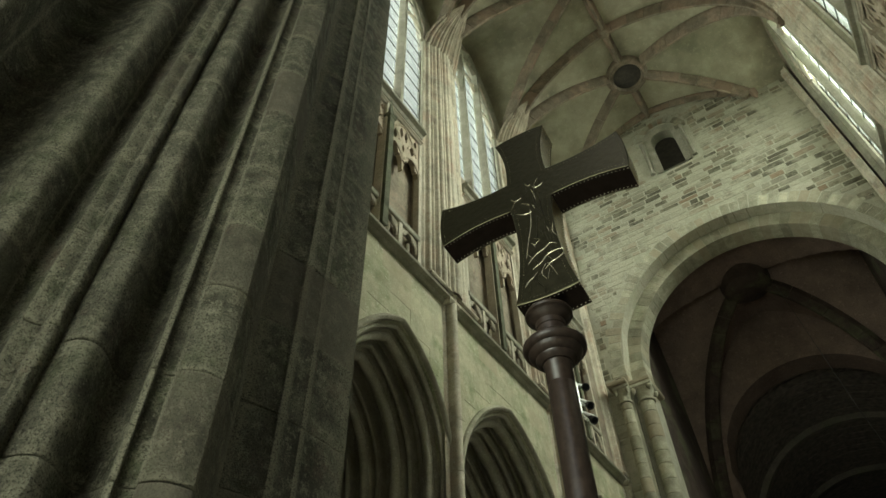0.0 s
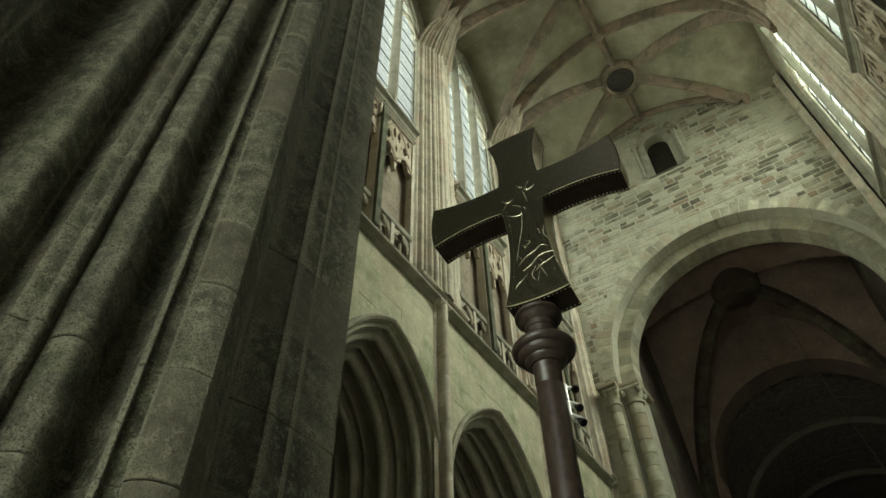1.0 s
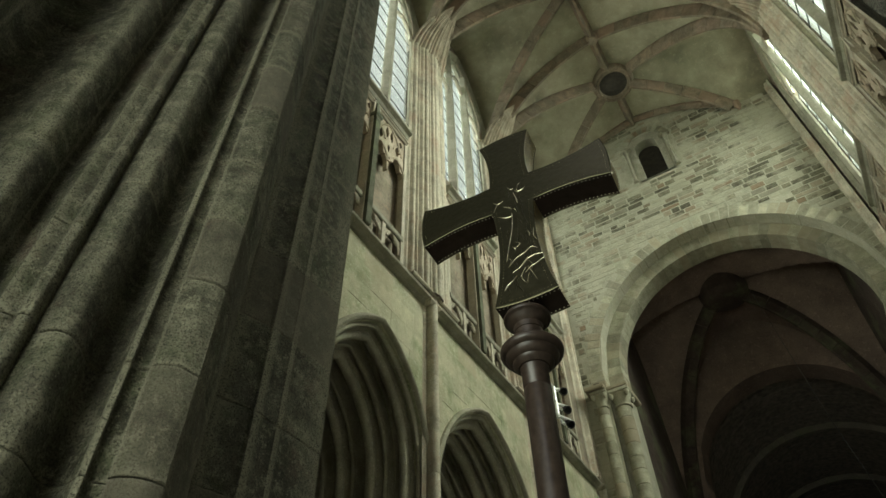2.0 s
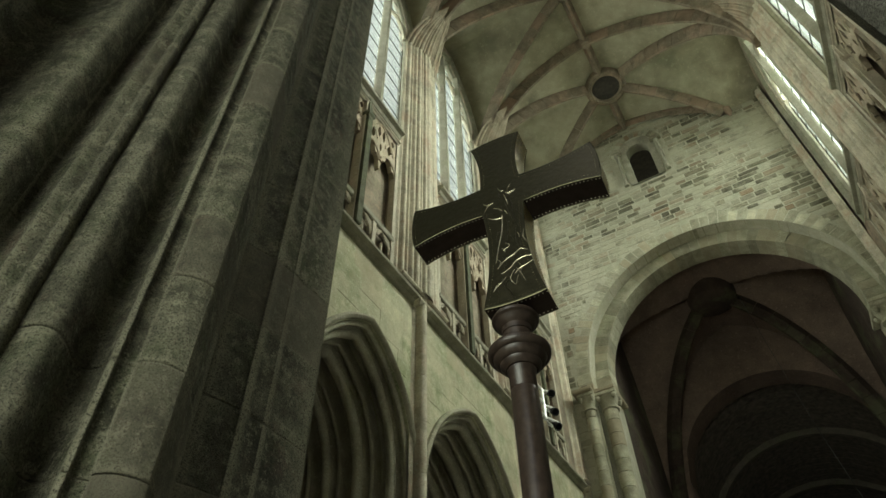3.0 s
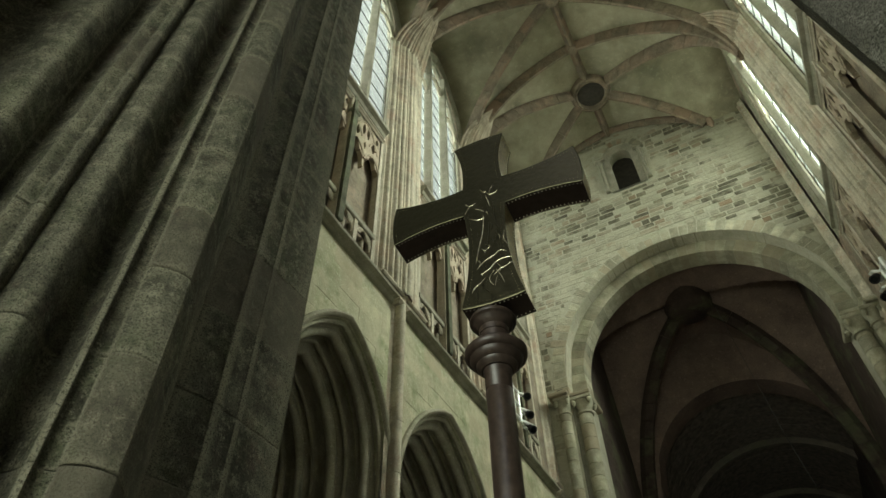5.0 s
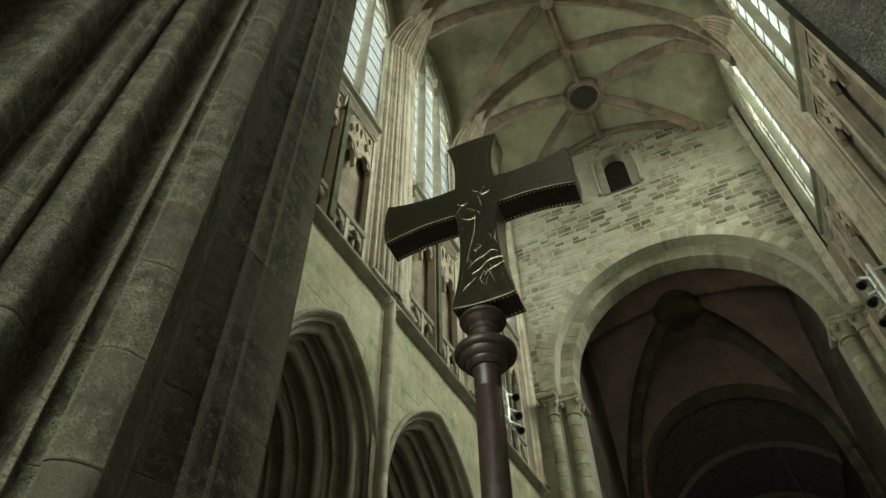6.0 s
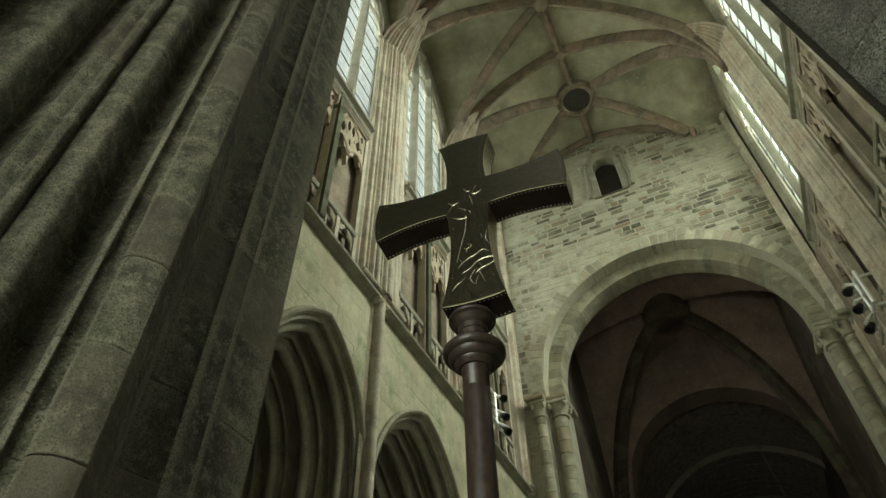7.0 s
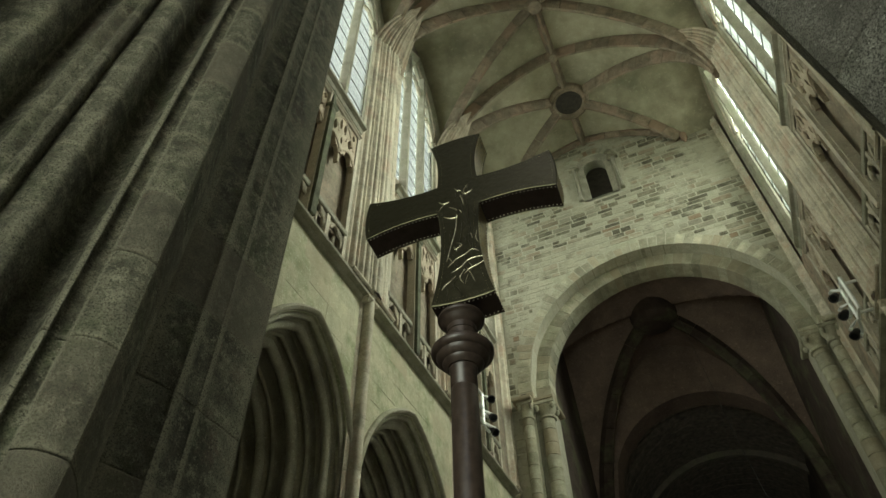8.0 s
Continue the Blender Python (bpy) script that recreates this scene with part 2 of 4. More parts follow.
        bm = bmesh.new()
        bm.from_mesh(me)
        bmesh.ops.recalc_face_normals(bm, faces=bm.faces)
        if smooth:
            lim = radians(smooth)
            for f in bm.faces:
                f.smooth = True
            for e in bm.edges:
                if len(e.link_faces) != 2 or e.calc_face_angle(0) > lim:
                    e.smooth = False
        bm.to_mesh(me)
        bm.free()
        me.materials.append(mat)
        return me


def part(name, geo, mat, parent=None, label="", smooth=0):
    ob = new(name, geo.mesh(name, mat, smooth))
    if parent:
        ob.parent = parent
    if label:
        ob["label"] = label
    return ob


def thing(name, x, y, z, label, category, group="", kind=""):
    ob = new(name)
    ob.location = (x, y, z)
    ob.empty_display_size = 0.1
    return tagged(ob, label, category, group, kind)


def under(ob, parent):
    """Hangs a mesh built in world places under an empty that stands elsewhere."""
    ob.parent = parent
    ob.matrix_parent_inverse = Matrix.Translation(parent.location).inverted()
    return ob


def arch_line(mid, half, c, spring, foot, n=14):
    """Points (across, z) of a two-centred arch with straight jambs: half its half width, c the centres' distance past the middle."""
    R = half + c
    top = math.acos(c / R)
    right = [(mid - c + R * math.cos(top * i / n), spring + R * math.sin(top * i / n)) for i in range(n + 1)]
    left = [(2 * mid - a, z) for a, z in right]
    return [(mid + half, foot)] + right + left[::-1][1:] + [(mid - half, foot)]


def arch_top(a, mid, half, c, spring):
    """Height of that arch over the place a."""
    R, d = half + c, abs(a - mid)
    return spring + math.sqrt(max(0.0, R * R - (d + c) ** 2))


# ---- the large structure ----
floor_geo = Geo().box(WEST - 5.0, EAST + 5.0, BACK - 0.6, 36.0, -0.2, 0.0)
tagged(part("floor", floor_geo, FLOORING), "worn grey stone floor slabs of the church", "floor", kind="structure")


wx_ = (EAST - WEST) / 2 + LEAN      # half span of the vault


def h_vault(u):
    u = min(1.0, abs(u))
    return 0.88 * math.sqrt(1 - u * u) + 0.12 * (1 - u)


def vault(name, x0, x1, y0, y1, spring, crown, mat, label, nx=56, ny=36, far_cut=1.0, near_cut=1.0):
    """A groined bay: two crossing barrels, with a thickness."""
    g = Geo()
    mx, my, wx, wy = (x0 + x1) / 2, (y0 + y1) / 2, (x1 - x0) / 2, (y1 - y0) / 2
    low, high = [], []
    for j in range(ny + 1):
        v = -1 + 2 * j / ny
        for i in range(nx + 1):
            u = -1 + 2 * i / nx
            z = spring + (crown - spring) * max(h_vault(u if v > 0 else u * (1 + (near_cut - 1) * min(1.0, -2.5 * v))), h_vault(v * far_cut if v > 0 else v))
            low.append((mx + u * wx, my + v * wy, z))
            high.append((mx + u * wx, my + v * wy, crown + 0.4))
    fs = [(j * (nx + 1) + i, j * (nx + 1) + i + 1, (j + 1) * (nx + 1) + i + 1, (j + 1) * (nx + 1) + i) for j in range(ny) for i in range(nx)]
    g.add(low, fs)
    n = (nx + 1) * (ny + 1)
    g.add([high[0], high[nx], high[n - 1], high[n - 1 - nx]], [(0, 1, 2, 3)])
    return tagged(part(name, g, mat, smooth=35), label, "vault", kind="structure")


def rib(geo, pts, w=0.30, deep=0.36, stone_len=0.62):
    """Voussoirs along a curve, each a chamfered block with a shallow joint; the profile hangs below the curve."""
    pts = [Vector(p) for p in pts]
    lens = [0.0]
    for a, b in zip(pts, pts[1:]):
        lens.append(lens[-1] + (b - a).length)
    total = lens[-1]
    if total < 0.05:
        return
    count = max(1, round(total / stone_len))

    def at(s):
        s = min(max(s, 0), total)
        for i in range(len(lens) - 1):
            if s <= lens[i + 1]:
                f = (s - lens[i]) / max(1e-6, lens[i + 1] - lens[i])
                return pts[i].lerp(pts[i + 1], f)
        return pts[-1]

    flat = pts[-1] - pts[0]
    side = Vector((flat.y, -flat.x, 0)).normalized()
    prof = [(-0.5, 0.25), (-0.5, -0.35), (-0.30, -0.55), (-0.26, -0.80), (-0.12, -1.0), (0.12, -1.0), (0.26, -0.80), (0.30, -0.55), (0.5, -0.35), (0.5, 0.25)]
    for k in range(count):
        s0, s1 = total * k / count + 0.008, total * (k + 1) / count - 0.008
        rings = []
        for j in range(3):
            s = s0 + (s1 - s0) * j / 2
            p = at(s)
            t = (at(s + 0.05) - at(s - 0.05)).normalized()
            up = side.cross(t)
            if up.z < 0 or (abs(up.z) < 0.02 and up.dot(Vector((MID, p.y, 0)) - p) > 0):
                up = -up
            rings.append([p + side * (a * w) + up * (b * deep) for a, b in prof])
        geo.loft(rings, True, True)


def ribs_of_bay(x0, x1, y0, y1, spring, crown, mat, name, far_cut=1.0, near_cut=1.0, ridge=True, eye=0.1, start=0.04, label="", w=0.30):
    mx, my, wx, wy = (x0 + x1) / 2, (y0 + y1) / 2, (x1 - x0) / 2, (y1 - y0) / 2
    rise = crown - spring
    out = []

    def line(f, a, b, n=22):
        g = Geo()
        rib(g, [f(a + (b - a) * i / n) for i in range(n + 1)], w=w)
        out.append(tagged(part(name, g, mat, smooth=40), label, "vault rib", group=name, kind="structure"))

    def eased(i):
        return math.sin(i * math.pi / 2)

    for sx in (-1, 1):
        for sy in (-1, 1) if ridge else (1,):
            end = 0.985
            cut = far_cut if sy > 0 else near_cut
            line(lambda t, sx=sx, sy=sy, cut=cut: (mx + sx * wx * cut * eased(t), my + sy * wy * eased(t), spring + rise * h_vault(cut * eased(t))), start, end)
    if ridge:
        line(lambda t: (mx + wx * eased(t), y0, spring + rise * h_vault(eased(t))), -0.985, 0.985, 40)
        line(lambda t: (mx, y0 + (y1 - y0) * t, crown + 0.06), 0.0, 0.5 - eye, 8)
        line(lambda t: (mx, y0 + (y1 - y0) * t, crown + 0.06), 0.5 + eye, 1.0, 8)
    return out


for k in range(5):
    y1, y0 = SHAFTS[k], SHAFTS[k + 1]
    vault("vault_%d" % (k + 1), WEST - 0.16 - 2 * LEAN, EAST + 0.16, y0, y1, SPRING, CROWN, PLASTER, "greenish grey plastered vault web between stone ribs", far_cut=0.74 if k == 0 else 1.0)
    ribs_of_bay(WEST + 0.05 - 2 * LEAN, EAST - 0.05, y0, y1, SPRING, CROWN - 0.03, RIB, "vault_rib", far_cut=0.74 if k == 0 else 1.0, eye=0.17 if k == 0 else 0.06, start=0.10 if k == 0 else 0.04, label="moulded vault rib of pink and grey stone blocks")
tagged(part("vault_cover", Geo().box(WEST - 0.45, EAST + 0.45, BACK - 0.55, FAR + 0.8, CROWN + 0.45, CROWN + 0.7), DARK_STONE), "dark roof space above the vault", "roof", kind="structure")


def boss(name, x, y, z, r_in, r_out, label):
    """A ring keystone round a dark eye, with ribs' stubs in the ring."""
    g = Geo()
    prof = [(r_in, 0.30), (r_in, -0.16), (r_in + 0.05, -0.24), (r_in + 0.10, -0.20), (r_out - 0.10, -0.22), (r_out - 0.03, -0.17), (r_out, -0.05), (r_out, 0.30)]
    n = 40
    g.loft([[(x + a * math.cos(2 * math.pi * i / n), y + a * math.sin(2 * math.pi * i / n), z + b) for a, b in prof] for i in range(n + 1)], True)
    top = thing(name, x, y, z, label, "vault boss", kind="structure")
    under(part("ring", g, RIB, smooth=40), top)
    # Dark disc set where the open eye would only be dark.
    under(part("cover", Geo().turned(x, y, [(r_in + 0.02, z - 0.12), (r_in + 0.02, z - 0.06)], 32), DARK_VOID, label="dark disc for the darkness in the open eye"), top)
    return top


DARK_VOID = plain("dark_void", (0.035, 0.030, 0.024), rough=0.8, scale=8)
boss("vault_boss", MID, FAR - BAY * 0.5, CROWN - 0.08, 0.50, 0.76, "round stone keystone ring with a dark open eye")
for k in (1, 2):
    g = Geo().turned(MID, FAR - BAY * (k + 0.5), [(0.02, CROWN - 0.42), (0.22, CROWN - 0.40), (0.30, CROWN - 0.30), (0.34, CROWN - 0.1), (0.34, CROWN + 0.1)], 20)
    tagged(part("vault_boss", g, RIB, smooth=40), "small carved pink keystone at the ribs' crossing", "vault boss", kind="structure")
    g = Geo().turned(MID, FAR - BAY * k, [(0.02, CROWN - 0.40), (0.15, CROWN - 0.38), (0.20, CROWN - 0.30), (0.22, CROWN + 0.1)], 16)
    tagged(part("vault_boss", g, RIB, smooth=40), "small carved keystone on the ridge rib", "vault boss", kind="structure")


# wall rib against the old wall and the corbels that carry the last ribs
g = Geo()
rib(g, [(MID + wx_ * u, FAR - 0.10, SPRING + (CROWN - SPRING) * h_vault(u) - 0.05) for u in [0.74 * math.sin(math.pi / 2 * (-1 + 2 * i / 30)) for i in range(31)]], w=0.2, deep=0.22)
tagged(part("vault_rib", g, RIB, smooth=40), "slender wall rib against the old wall", "vault rib", group="vault_rib", kind="structure")
for sx in (-1, 1):
    z = SPRING + (CROWN - SPRING) * h_vault(0.74)
    g = Geo().turned(MID + sx * wx_ * 0.745, FAR - 0.14, [(0.03, z - 0.50), (0.06, z - 0.45), (0.08, z - 0.36), (0.115, z - 0.29), (0.12, z - 0.22), (0.12, z - 0.05)], 14)
    tagged(part("rib_corbel", g, RIB, smooth=40), "small round stone corbel under a vault rib", "corbel", group="rib corbels", kind="structure")

# ---- the two arcaded walls ----
A_HALF, A_C, A_SPRING = 1.80, 0.80, 4.55 + EYE
W_HALF, W_C, GLAZE = 1.55, 2.8, 0.26
NEAR_ARCH = (SHAFTS[3] + BAY * 0.67, 1.29)     # middle and half width of the narrower arch


def side_x(side, d):
    return WEST - d if side < 0 else EAST + d


def wall_strip(g, side, d0, d1, cols, top, open_at):
    """Columns of wall from open_at(y) up to top, with both faces and the underside."""
    for ya, yb in zip(cols, cols[1:]):
        za, zb = open_at(ya + 1e-5), open_at(yb - 1e-5)
        p = [(side_x(side, d), y, z) for d in (d0, d1) for y, z in ((ya, za), (yb, zb), (yb, top), (ya, top))]
        g.add(p, [(0, 1, 2, 3), (7, 6, 5, 4), (0, 4, 5, 1), (3, 2, 6, 7)])


def swept(g, side, prof, mid, half, c, spring, foot, n=14):
    """Moulding (inward, depth) swept round an arched opening."""
    rings = []
    lines = [arch_line(mid, half - a, c, spring, foot, n) for a, d in prof]
    for i in range(len(lines[0])):
        rings.append([(side_x(side, d), lines[j][i][0], lines[j][i][1]) for j, (a, d) in enumerate(prof)])
    g.loft(rings, False)


def roll(cx, cy, r, a0, a1, n=6):
    return [(cx + r * math.cos(radians(a0 + (a1 - a0) * i / n)), cy + r * math.sin(radians(a0 + (a1 - a0) * i / n))) for i in range(n + 1)]


def orders():
    """Profile of the arcade's deep orders: hood, then rolls and hollows stepping inwards."""
    p = [(-0.11, 0.0), (-0.105, -0.05), (-0.06, -0.08), (-0.02, -0.06), (-0.01, -0.02), (0.0, 0.05)]
    a, d = 0.02, 0.05
    for big in (0.035, 0.075, 0.04, 0.085, 0.035, 0.07, 0.04):
        p += [(a - 0.02, d)] + roll(a + big * 0.55, d + big * 1.1, big, -130, 60, 6)
        d += big * 2.2
        p += [(a + big * 0.3, d), (a - 0.05, d + 0.025), (a - 0.045, d + 0.05), (a + 0.02, d + 0.06), (a + 0.03, d + 0.075)]
        if big > 0.06:
            p += [(a - 0.05, d + 0.085), (a - 0.09, d + 0.11), (a - 0.09, d + 0.15), (a - 0.03, d + 0.175)]
            d += 0.10
        a, d = a + 0.055, d + 0.078
    return p + [(a, d), (a + 0.05, d + 0.02), (a + 0.05, 1.7)]


def cluster(width, proud, count, r):
    """Half plan of a bundle of shafts: (along the wall, proud of it)."""
    pts = [(-width, 0.0)]
    for i in range(count):
        s = -1 + 2 * i / (count - 1)
        c = (s * (width - r), proud * (1 - abs(s) ** 1.6))
        rr = r * (1.35 if abs(s) < 0.05 else (0.62, 1.05, 0.45, 0.85, 1.25)[(i if s < 0 else count - 1 - i) % 5])
        lean = -s * 38
        pts += [(c[0] + rr * math.cos(radians(a - lean)), c[1] + rr * math.sin(radians(a - lean))) for a in (185, 155, 125, 90, 55, 25, -5)]
    return pts + [(width, 0.0)]


def shaft(g, side, y, prof, z0, z1, courses=0.0):
    """Bundle of shafts in courses."""
    n = max(1, round((z1 - z0) / courses)) if courses else 1
    for k in range(n):
        a, b = z0 + (z1 - z0) * k / n, z0 + (z1 - z0) * (k + 1) / n
        gap = 0.004
        rings = [[(side_x(side, -q * s), y + p * s, z) for p, q in prof] for s, z in ((0.985, a + gap), (1.0, a + gap + 0.012), (1.0, b - gap - 0.012), (0.985, b - gap))]
        g.loft(rings, False)


def string_run(g, side, y0, y1, z, proud=0.20, tall=0.24):
    prof = [(0.0, z - tall), (proud * 0.25, z - tall * 0.92), (proud * 0.45, z - tall * 0.62), (proud * 0.95, z - tall * 0.45), (proud, z - tall * 0.2), (proud * 0.9, z), (0.0, z + 0.05)]
    g.loft([[(side_x(side, -a), y, b) for a, b in prof] for y in (y0, y1)], False, False)
    g.add([(side_x(side, -a), y0, b) for a, b in prof], [tuple(range(len(prof)))])
    g.add([(side_x(side, -a), y1, b) for a, b in prof], [tuple(range(len(prof)))])


def tracery_arch(g, side, d, mid, half, c, spring, r, foot=None, n=8):
    line = arch_line(mid, half, c, spring, spring if foot is None else foot, n)
    g.tube([(side_x(side, d), a, z) for a, z in line], r, 5)


def ring_bar(g, side, d, y, z, rad, r, n=12):
    g.tube([(side_x(side, d), y + rad * math.cos(2 * math.pi * i / n), z + rad * math.sin(2 * math.pi * i / n)) for i in range(n + 1)], r, 5)


def head_plate(side, y, hw):
    """Pierced stone head over a pair of gallery lights: cusped arches, two daggers and an eye."""
    g = Geo()
    z0, top = SILL - 1.75, SILL - 0.30
    half = hw / 2 - 0.035

    def lower(a):
        u = abs((a % hw) - hw / 2) / half
        if u >= 1:
            return z0 - 0.25
        return z0 + 0.42 * (1 - u ** 1.7) - 0.11 * math.exp(-((u - 0.52) / 0.13) ** 2)

    holes = [(hw * 0.5, z0 + 0.72, 0.075, 0.17), (hw * 1.5, z0 + 0.72, 0.075, 0.17), (hw * 0.86, z0 + 1.0, 0.06, 0.2), (hw * 1.14, z0 + 1.0, 0.06, 0.2), (hw, z0 + 0.50, 0.04, 0.14), (hw * 0.3, z0 + 1.12, 0.05, 0.12), (hw * 1.7, z0 + 1.12, 0.05, 0.12)]
    n = 60
    for i in range(n):
        a, b = 2 * hw * i / n, 2 * hw * (i + 1) / n
        mid = (a + b) / 2
        spans, foot = [], (lower(a), lower(b))
        for hy, hz, ry, rz in sorted(holes, key=lambda q: q[1]):
            if abs(mid - hy) < ry:
                ha, hb = [rz * (1 - min(1, abs(q - hy) / ry) ** 1.5) for q in (a, b)]
                spans.append((*foot, hz - ha, hz - hb))
                foot = (hz + ha, hz + hb)
        spans.append((*foot, top, top))
        for la, lb, ta, tb in spans:
            p = [(side_x(side, d), y - hw + q, z) for d in (0.03, 0.13) for q, z in ((a, la), (b, lb), (b, tb), (a, ta))]
            g.add(p, [(0, 1, 2, 3), (7, 6, 5, 4), (0, 4, 5, 1), (3, 2, 6, 7)])
    for s in (-1, 1):
        tracery_arch(g, side, 0.03, y + s * hw / 2, half + 0.02, 0.16, z0 + 0.02, 0.035)
        tracery_arch(g, side, 0.03, y + s * hw / 2, half * 0.55, 0.16, z0 + 0.66, 0.022)
    tracery_arch(g, side, 0.03, y, hw * 0.62, 0.3, z0 + 0.72, 0.03)
    return g


def arcade_wall(side):
    name = "west" if side < 0 else "east"
    near_end = BACK
    g = Geo()
    cols, mids = [near_end], [(SHAFTS[k] + SHAFTS[k + 1]) / 2 for k in range(5)]
    arches = [NEAR_ARCH if k == 2 else (m, A_HALF) for k, m in enumerate(mids)]
    for m, half in arches[::-1]:
        cols += [m - half + 2 * half * i / 28 for i in range(29)]
    cols += [FAR]

    def opening(y):
        for m, half in arches:
            if abs(y - m) < half:
                return arch_top(y, m, half, A_C, A_SPRING + (0.35 if half < 1.5 else 0.0))
        return 0.0

    wall_strip(g, side, 0.0, 1.6, cols, STRING + 0.02, opening)
    wall = tagged(part("wall_" + name, g, ASHLAR), "pale ashlar arcade wall with green stains", "wall", kind="structure")
    # deep moulded arches
    for m, half in arches:
        g = Geo()
        swept(g, side, orders(), m, half, A_C, A_SPRING + (0.35 if half < 1.5 else 0.0), 0.0, 16)
        part("arch_moulding", g, DRESSED_PLAIN, wall, "deeply moulded pointed arch of grey stone", smooth=50)
    # string course and the narrow shafts under it
    for k in range(5):
        y1, y0 = SHAFTS[k] - 0.13, SHAFTS[k + 1] + 0.13
        g = Geo()
        string_run(g, side, y0, y1, STRING + 0.02, 0.19, 0.17)
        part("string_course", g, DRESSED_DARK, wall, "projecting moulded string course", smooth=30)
    for k in range(6):
        g = Geo()
        shaft(g, side, SHAFTS[k], cluster(0.15, 0.13, 3, 0.06), 0.0, STRING + 0.04, 0.9)
        part("wall_shaft", g, SHAFT_STONE, wall, smooth=40)
    # triforium: back wall, floor, screen
    g = Geo()
    g.box(*sorted((side_x(side, 0.23), side_x(side, 1.6))), near_end, FAR, STRING, SILL)
    g.box(*sorted((side_x(side, 0.02), side_x(side, 0.38))), near_end, FAR, SILL - 0.09, SILL - 0.01)
    for q in SHAFTS:
        g.box(*sorted((side_x(side, 0.02), side_x(side, 0.38))), q - 0.86 - (0.3 if side > 0 else 0.0), q + 0.86, STRING, SILL - 0.1)
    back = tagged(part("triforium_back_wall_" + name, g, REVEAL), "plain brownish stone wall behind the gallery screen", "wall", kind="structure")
    ups = [m - (0.30 if side > 0 else 0.0) for m in mids]
    for m in ups:
        scr = thing("gallery_screen", side_x(side, 0.0), m, STRING, "flamboyant stone gallery screen with balustrade and cusped tracery", "screen", group="gallery screens " + name, kind="structure")
        w = BAY / 2 - 0.86
        g = Geo()
        xs = sorted((side_x(side, -0.02), side_x(side, 0.16)))
        g.box(*xs, m - w, m + w, RAIL - 0.14, RAIL, 0.02)
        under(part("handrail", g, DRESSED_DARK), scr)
        g = Geo()
        g.box(*xs, m - w, m + w, STRING + 0.03, STRING + 0.20, 0.02)
        under(part("plinth_rail", g, DRESSED), scr)
        n_pan = 4
        for i in range(n_pan + 1):
            y = m - w + 2 * w * i / n_pan
            thick = 0.10 if i == n_pan // 2 else 0.05
            g = Geo()
            g.box(*sorted((side_x(side, -0.05 if i == n_pan // 2 else 0.0), side_x(side, 0.14))), y - thick, y + thick, STRING + 0.18, RAIL - 0.12 if i % 2 else SILL - 0.3, 0.02)
            under(part("mullion", g, DRESSED), scr)
        for i in range(n_pan):
            y = m - w + 2 * w * (i + 0.5) / n_pan
            g = Geo()
            tracery_arch(g, side, 0.06, y, w / n_pan - 0.03, 0.15, RAIL - 0.50, 0.045)
            ring_bar(g, side, 0.06, y - w / n_pan * 0.55, RAIL - 0.22, 0.07, 0.03, 8)
            ring_bar(g, side, 0.06, y + w / n_pan * 0.55, RAIL - 0.22, 0.07, 0.03, 8)
            g.tube([(side_x(side, 0.06), y, STRING + 0.2), (side_x(side, 0.06), y, RAIL - 0.42)], 0.03, 5)
            under(part("balustrade_tracery", g, DRESSED), scr)
        for i in range(n_pan // 2):
            y, hw = m - w + 2 * w * (i + 0.5) / (n_pan / 2), w / (n_pan / 2)
            under(part("tracery", head_plate(side, y, hw), DRESSED_WARM, label="cusped tracery head"), scr)
        g = Geo()
        string_run(g, side, m - w, m + w, SILL - 0.36, 0.07, 0.09)
        under(part("cornice", g, DRESSED, smooth=30), scr)
        g = Geo()
        x_ = side_x(side, -0.04)
        g.box(*sorted((side_x(side, -0.12), side_x(side, 0.05))), m - 0.07, m + 0.07, STRING + 0.2, SILL - 0.95, 0.02)
        g.loft([[(x_ + a * q, m + b * q, z) for a, b in ((-0.11, -0.11), (0.11, -0.11), (0.11, 0.11), (-0.11, 0.11))] for q, z in ((0.7, SILL - 1.0), (1.0, SILL - 0.95), (1.0, SILL - 0.85), (0.6, SILL - 0.8), (0.12, SILL - 0.2))], True, True)
        under(part("pinnacle", g, MOSSY if side < 0 else DRESSED, label="green-black stone pinnacle on a slim buttress" if side < 0 else "weathered stone pinnacle on a slim buttress"), scr)
        g = Geo()
        g.box(*sorted((side_x(side, 0.0), side_x(side, 0.30))), m - w - 0.1, m + w + 0.1, SILL - 0.36, SILL - 0.10)
        under(part("lintel", g, DRESSED), scr)
        g = Geo()
        string_run(g, side, m - w, m + w, SILL, 0.17, 0.26)
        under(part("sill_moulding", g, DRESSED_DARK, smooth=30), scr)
    # clerestory wall with its windows
    g = Geo()
    cols = [near_end]
    for m in ups[::-1]:
        cols += [m - W_HALF + 2 * W_HALF * i / 24 for i in range(25)]
    cols += [FAR]
    w_spring = 18.1 + EYE

    def light_open(y):
        for m in ups:
            if abs(y - m) < W_HALF:
                return arch_top(y, m, W_HALF, W_C, w_spring)
        return SILL

    wall_strip(g, side, 0.10, 0.40, cols, CROWN + 0.45, light_open)
    for m in ups:
        a = [(side_x(side, d), y, z) for d, z in ((0.0, SILL), (GLAZE, GLASS0 - 0.2), (0.40, GLASS0 - 0.2), (0.40, SILL)) for y in (m - W_HALF, m + W_HALF)]
        g.add(a, [(0, 1, 3, 2), (2, 3, 5, 4), (4, 5, 7, 6)])
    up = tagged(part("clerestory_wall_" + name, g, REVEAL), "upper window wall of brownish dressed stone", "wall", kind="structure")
    for m in ups:
        g = Geo()
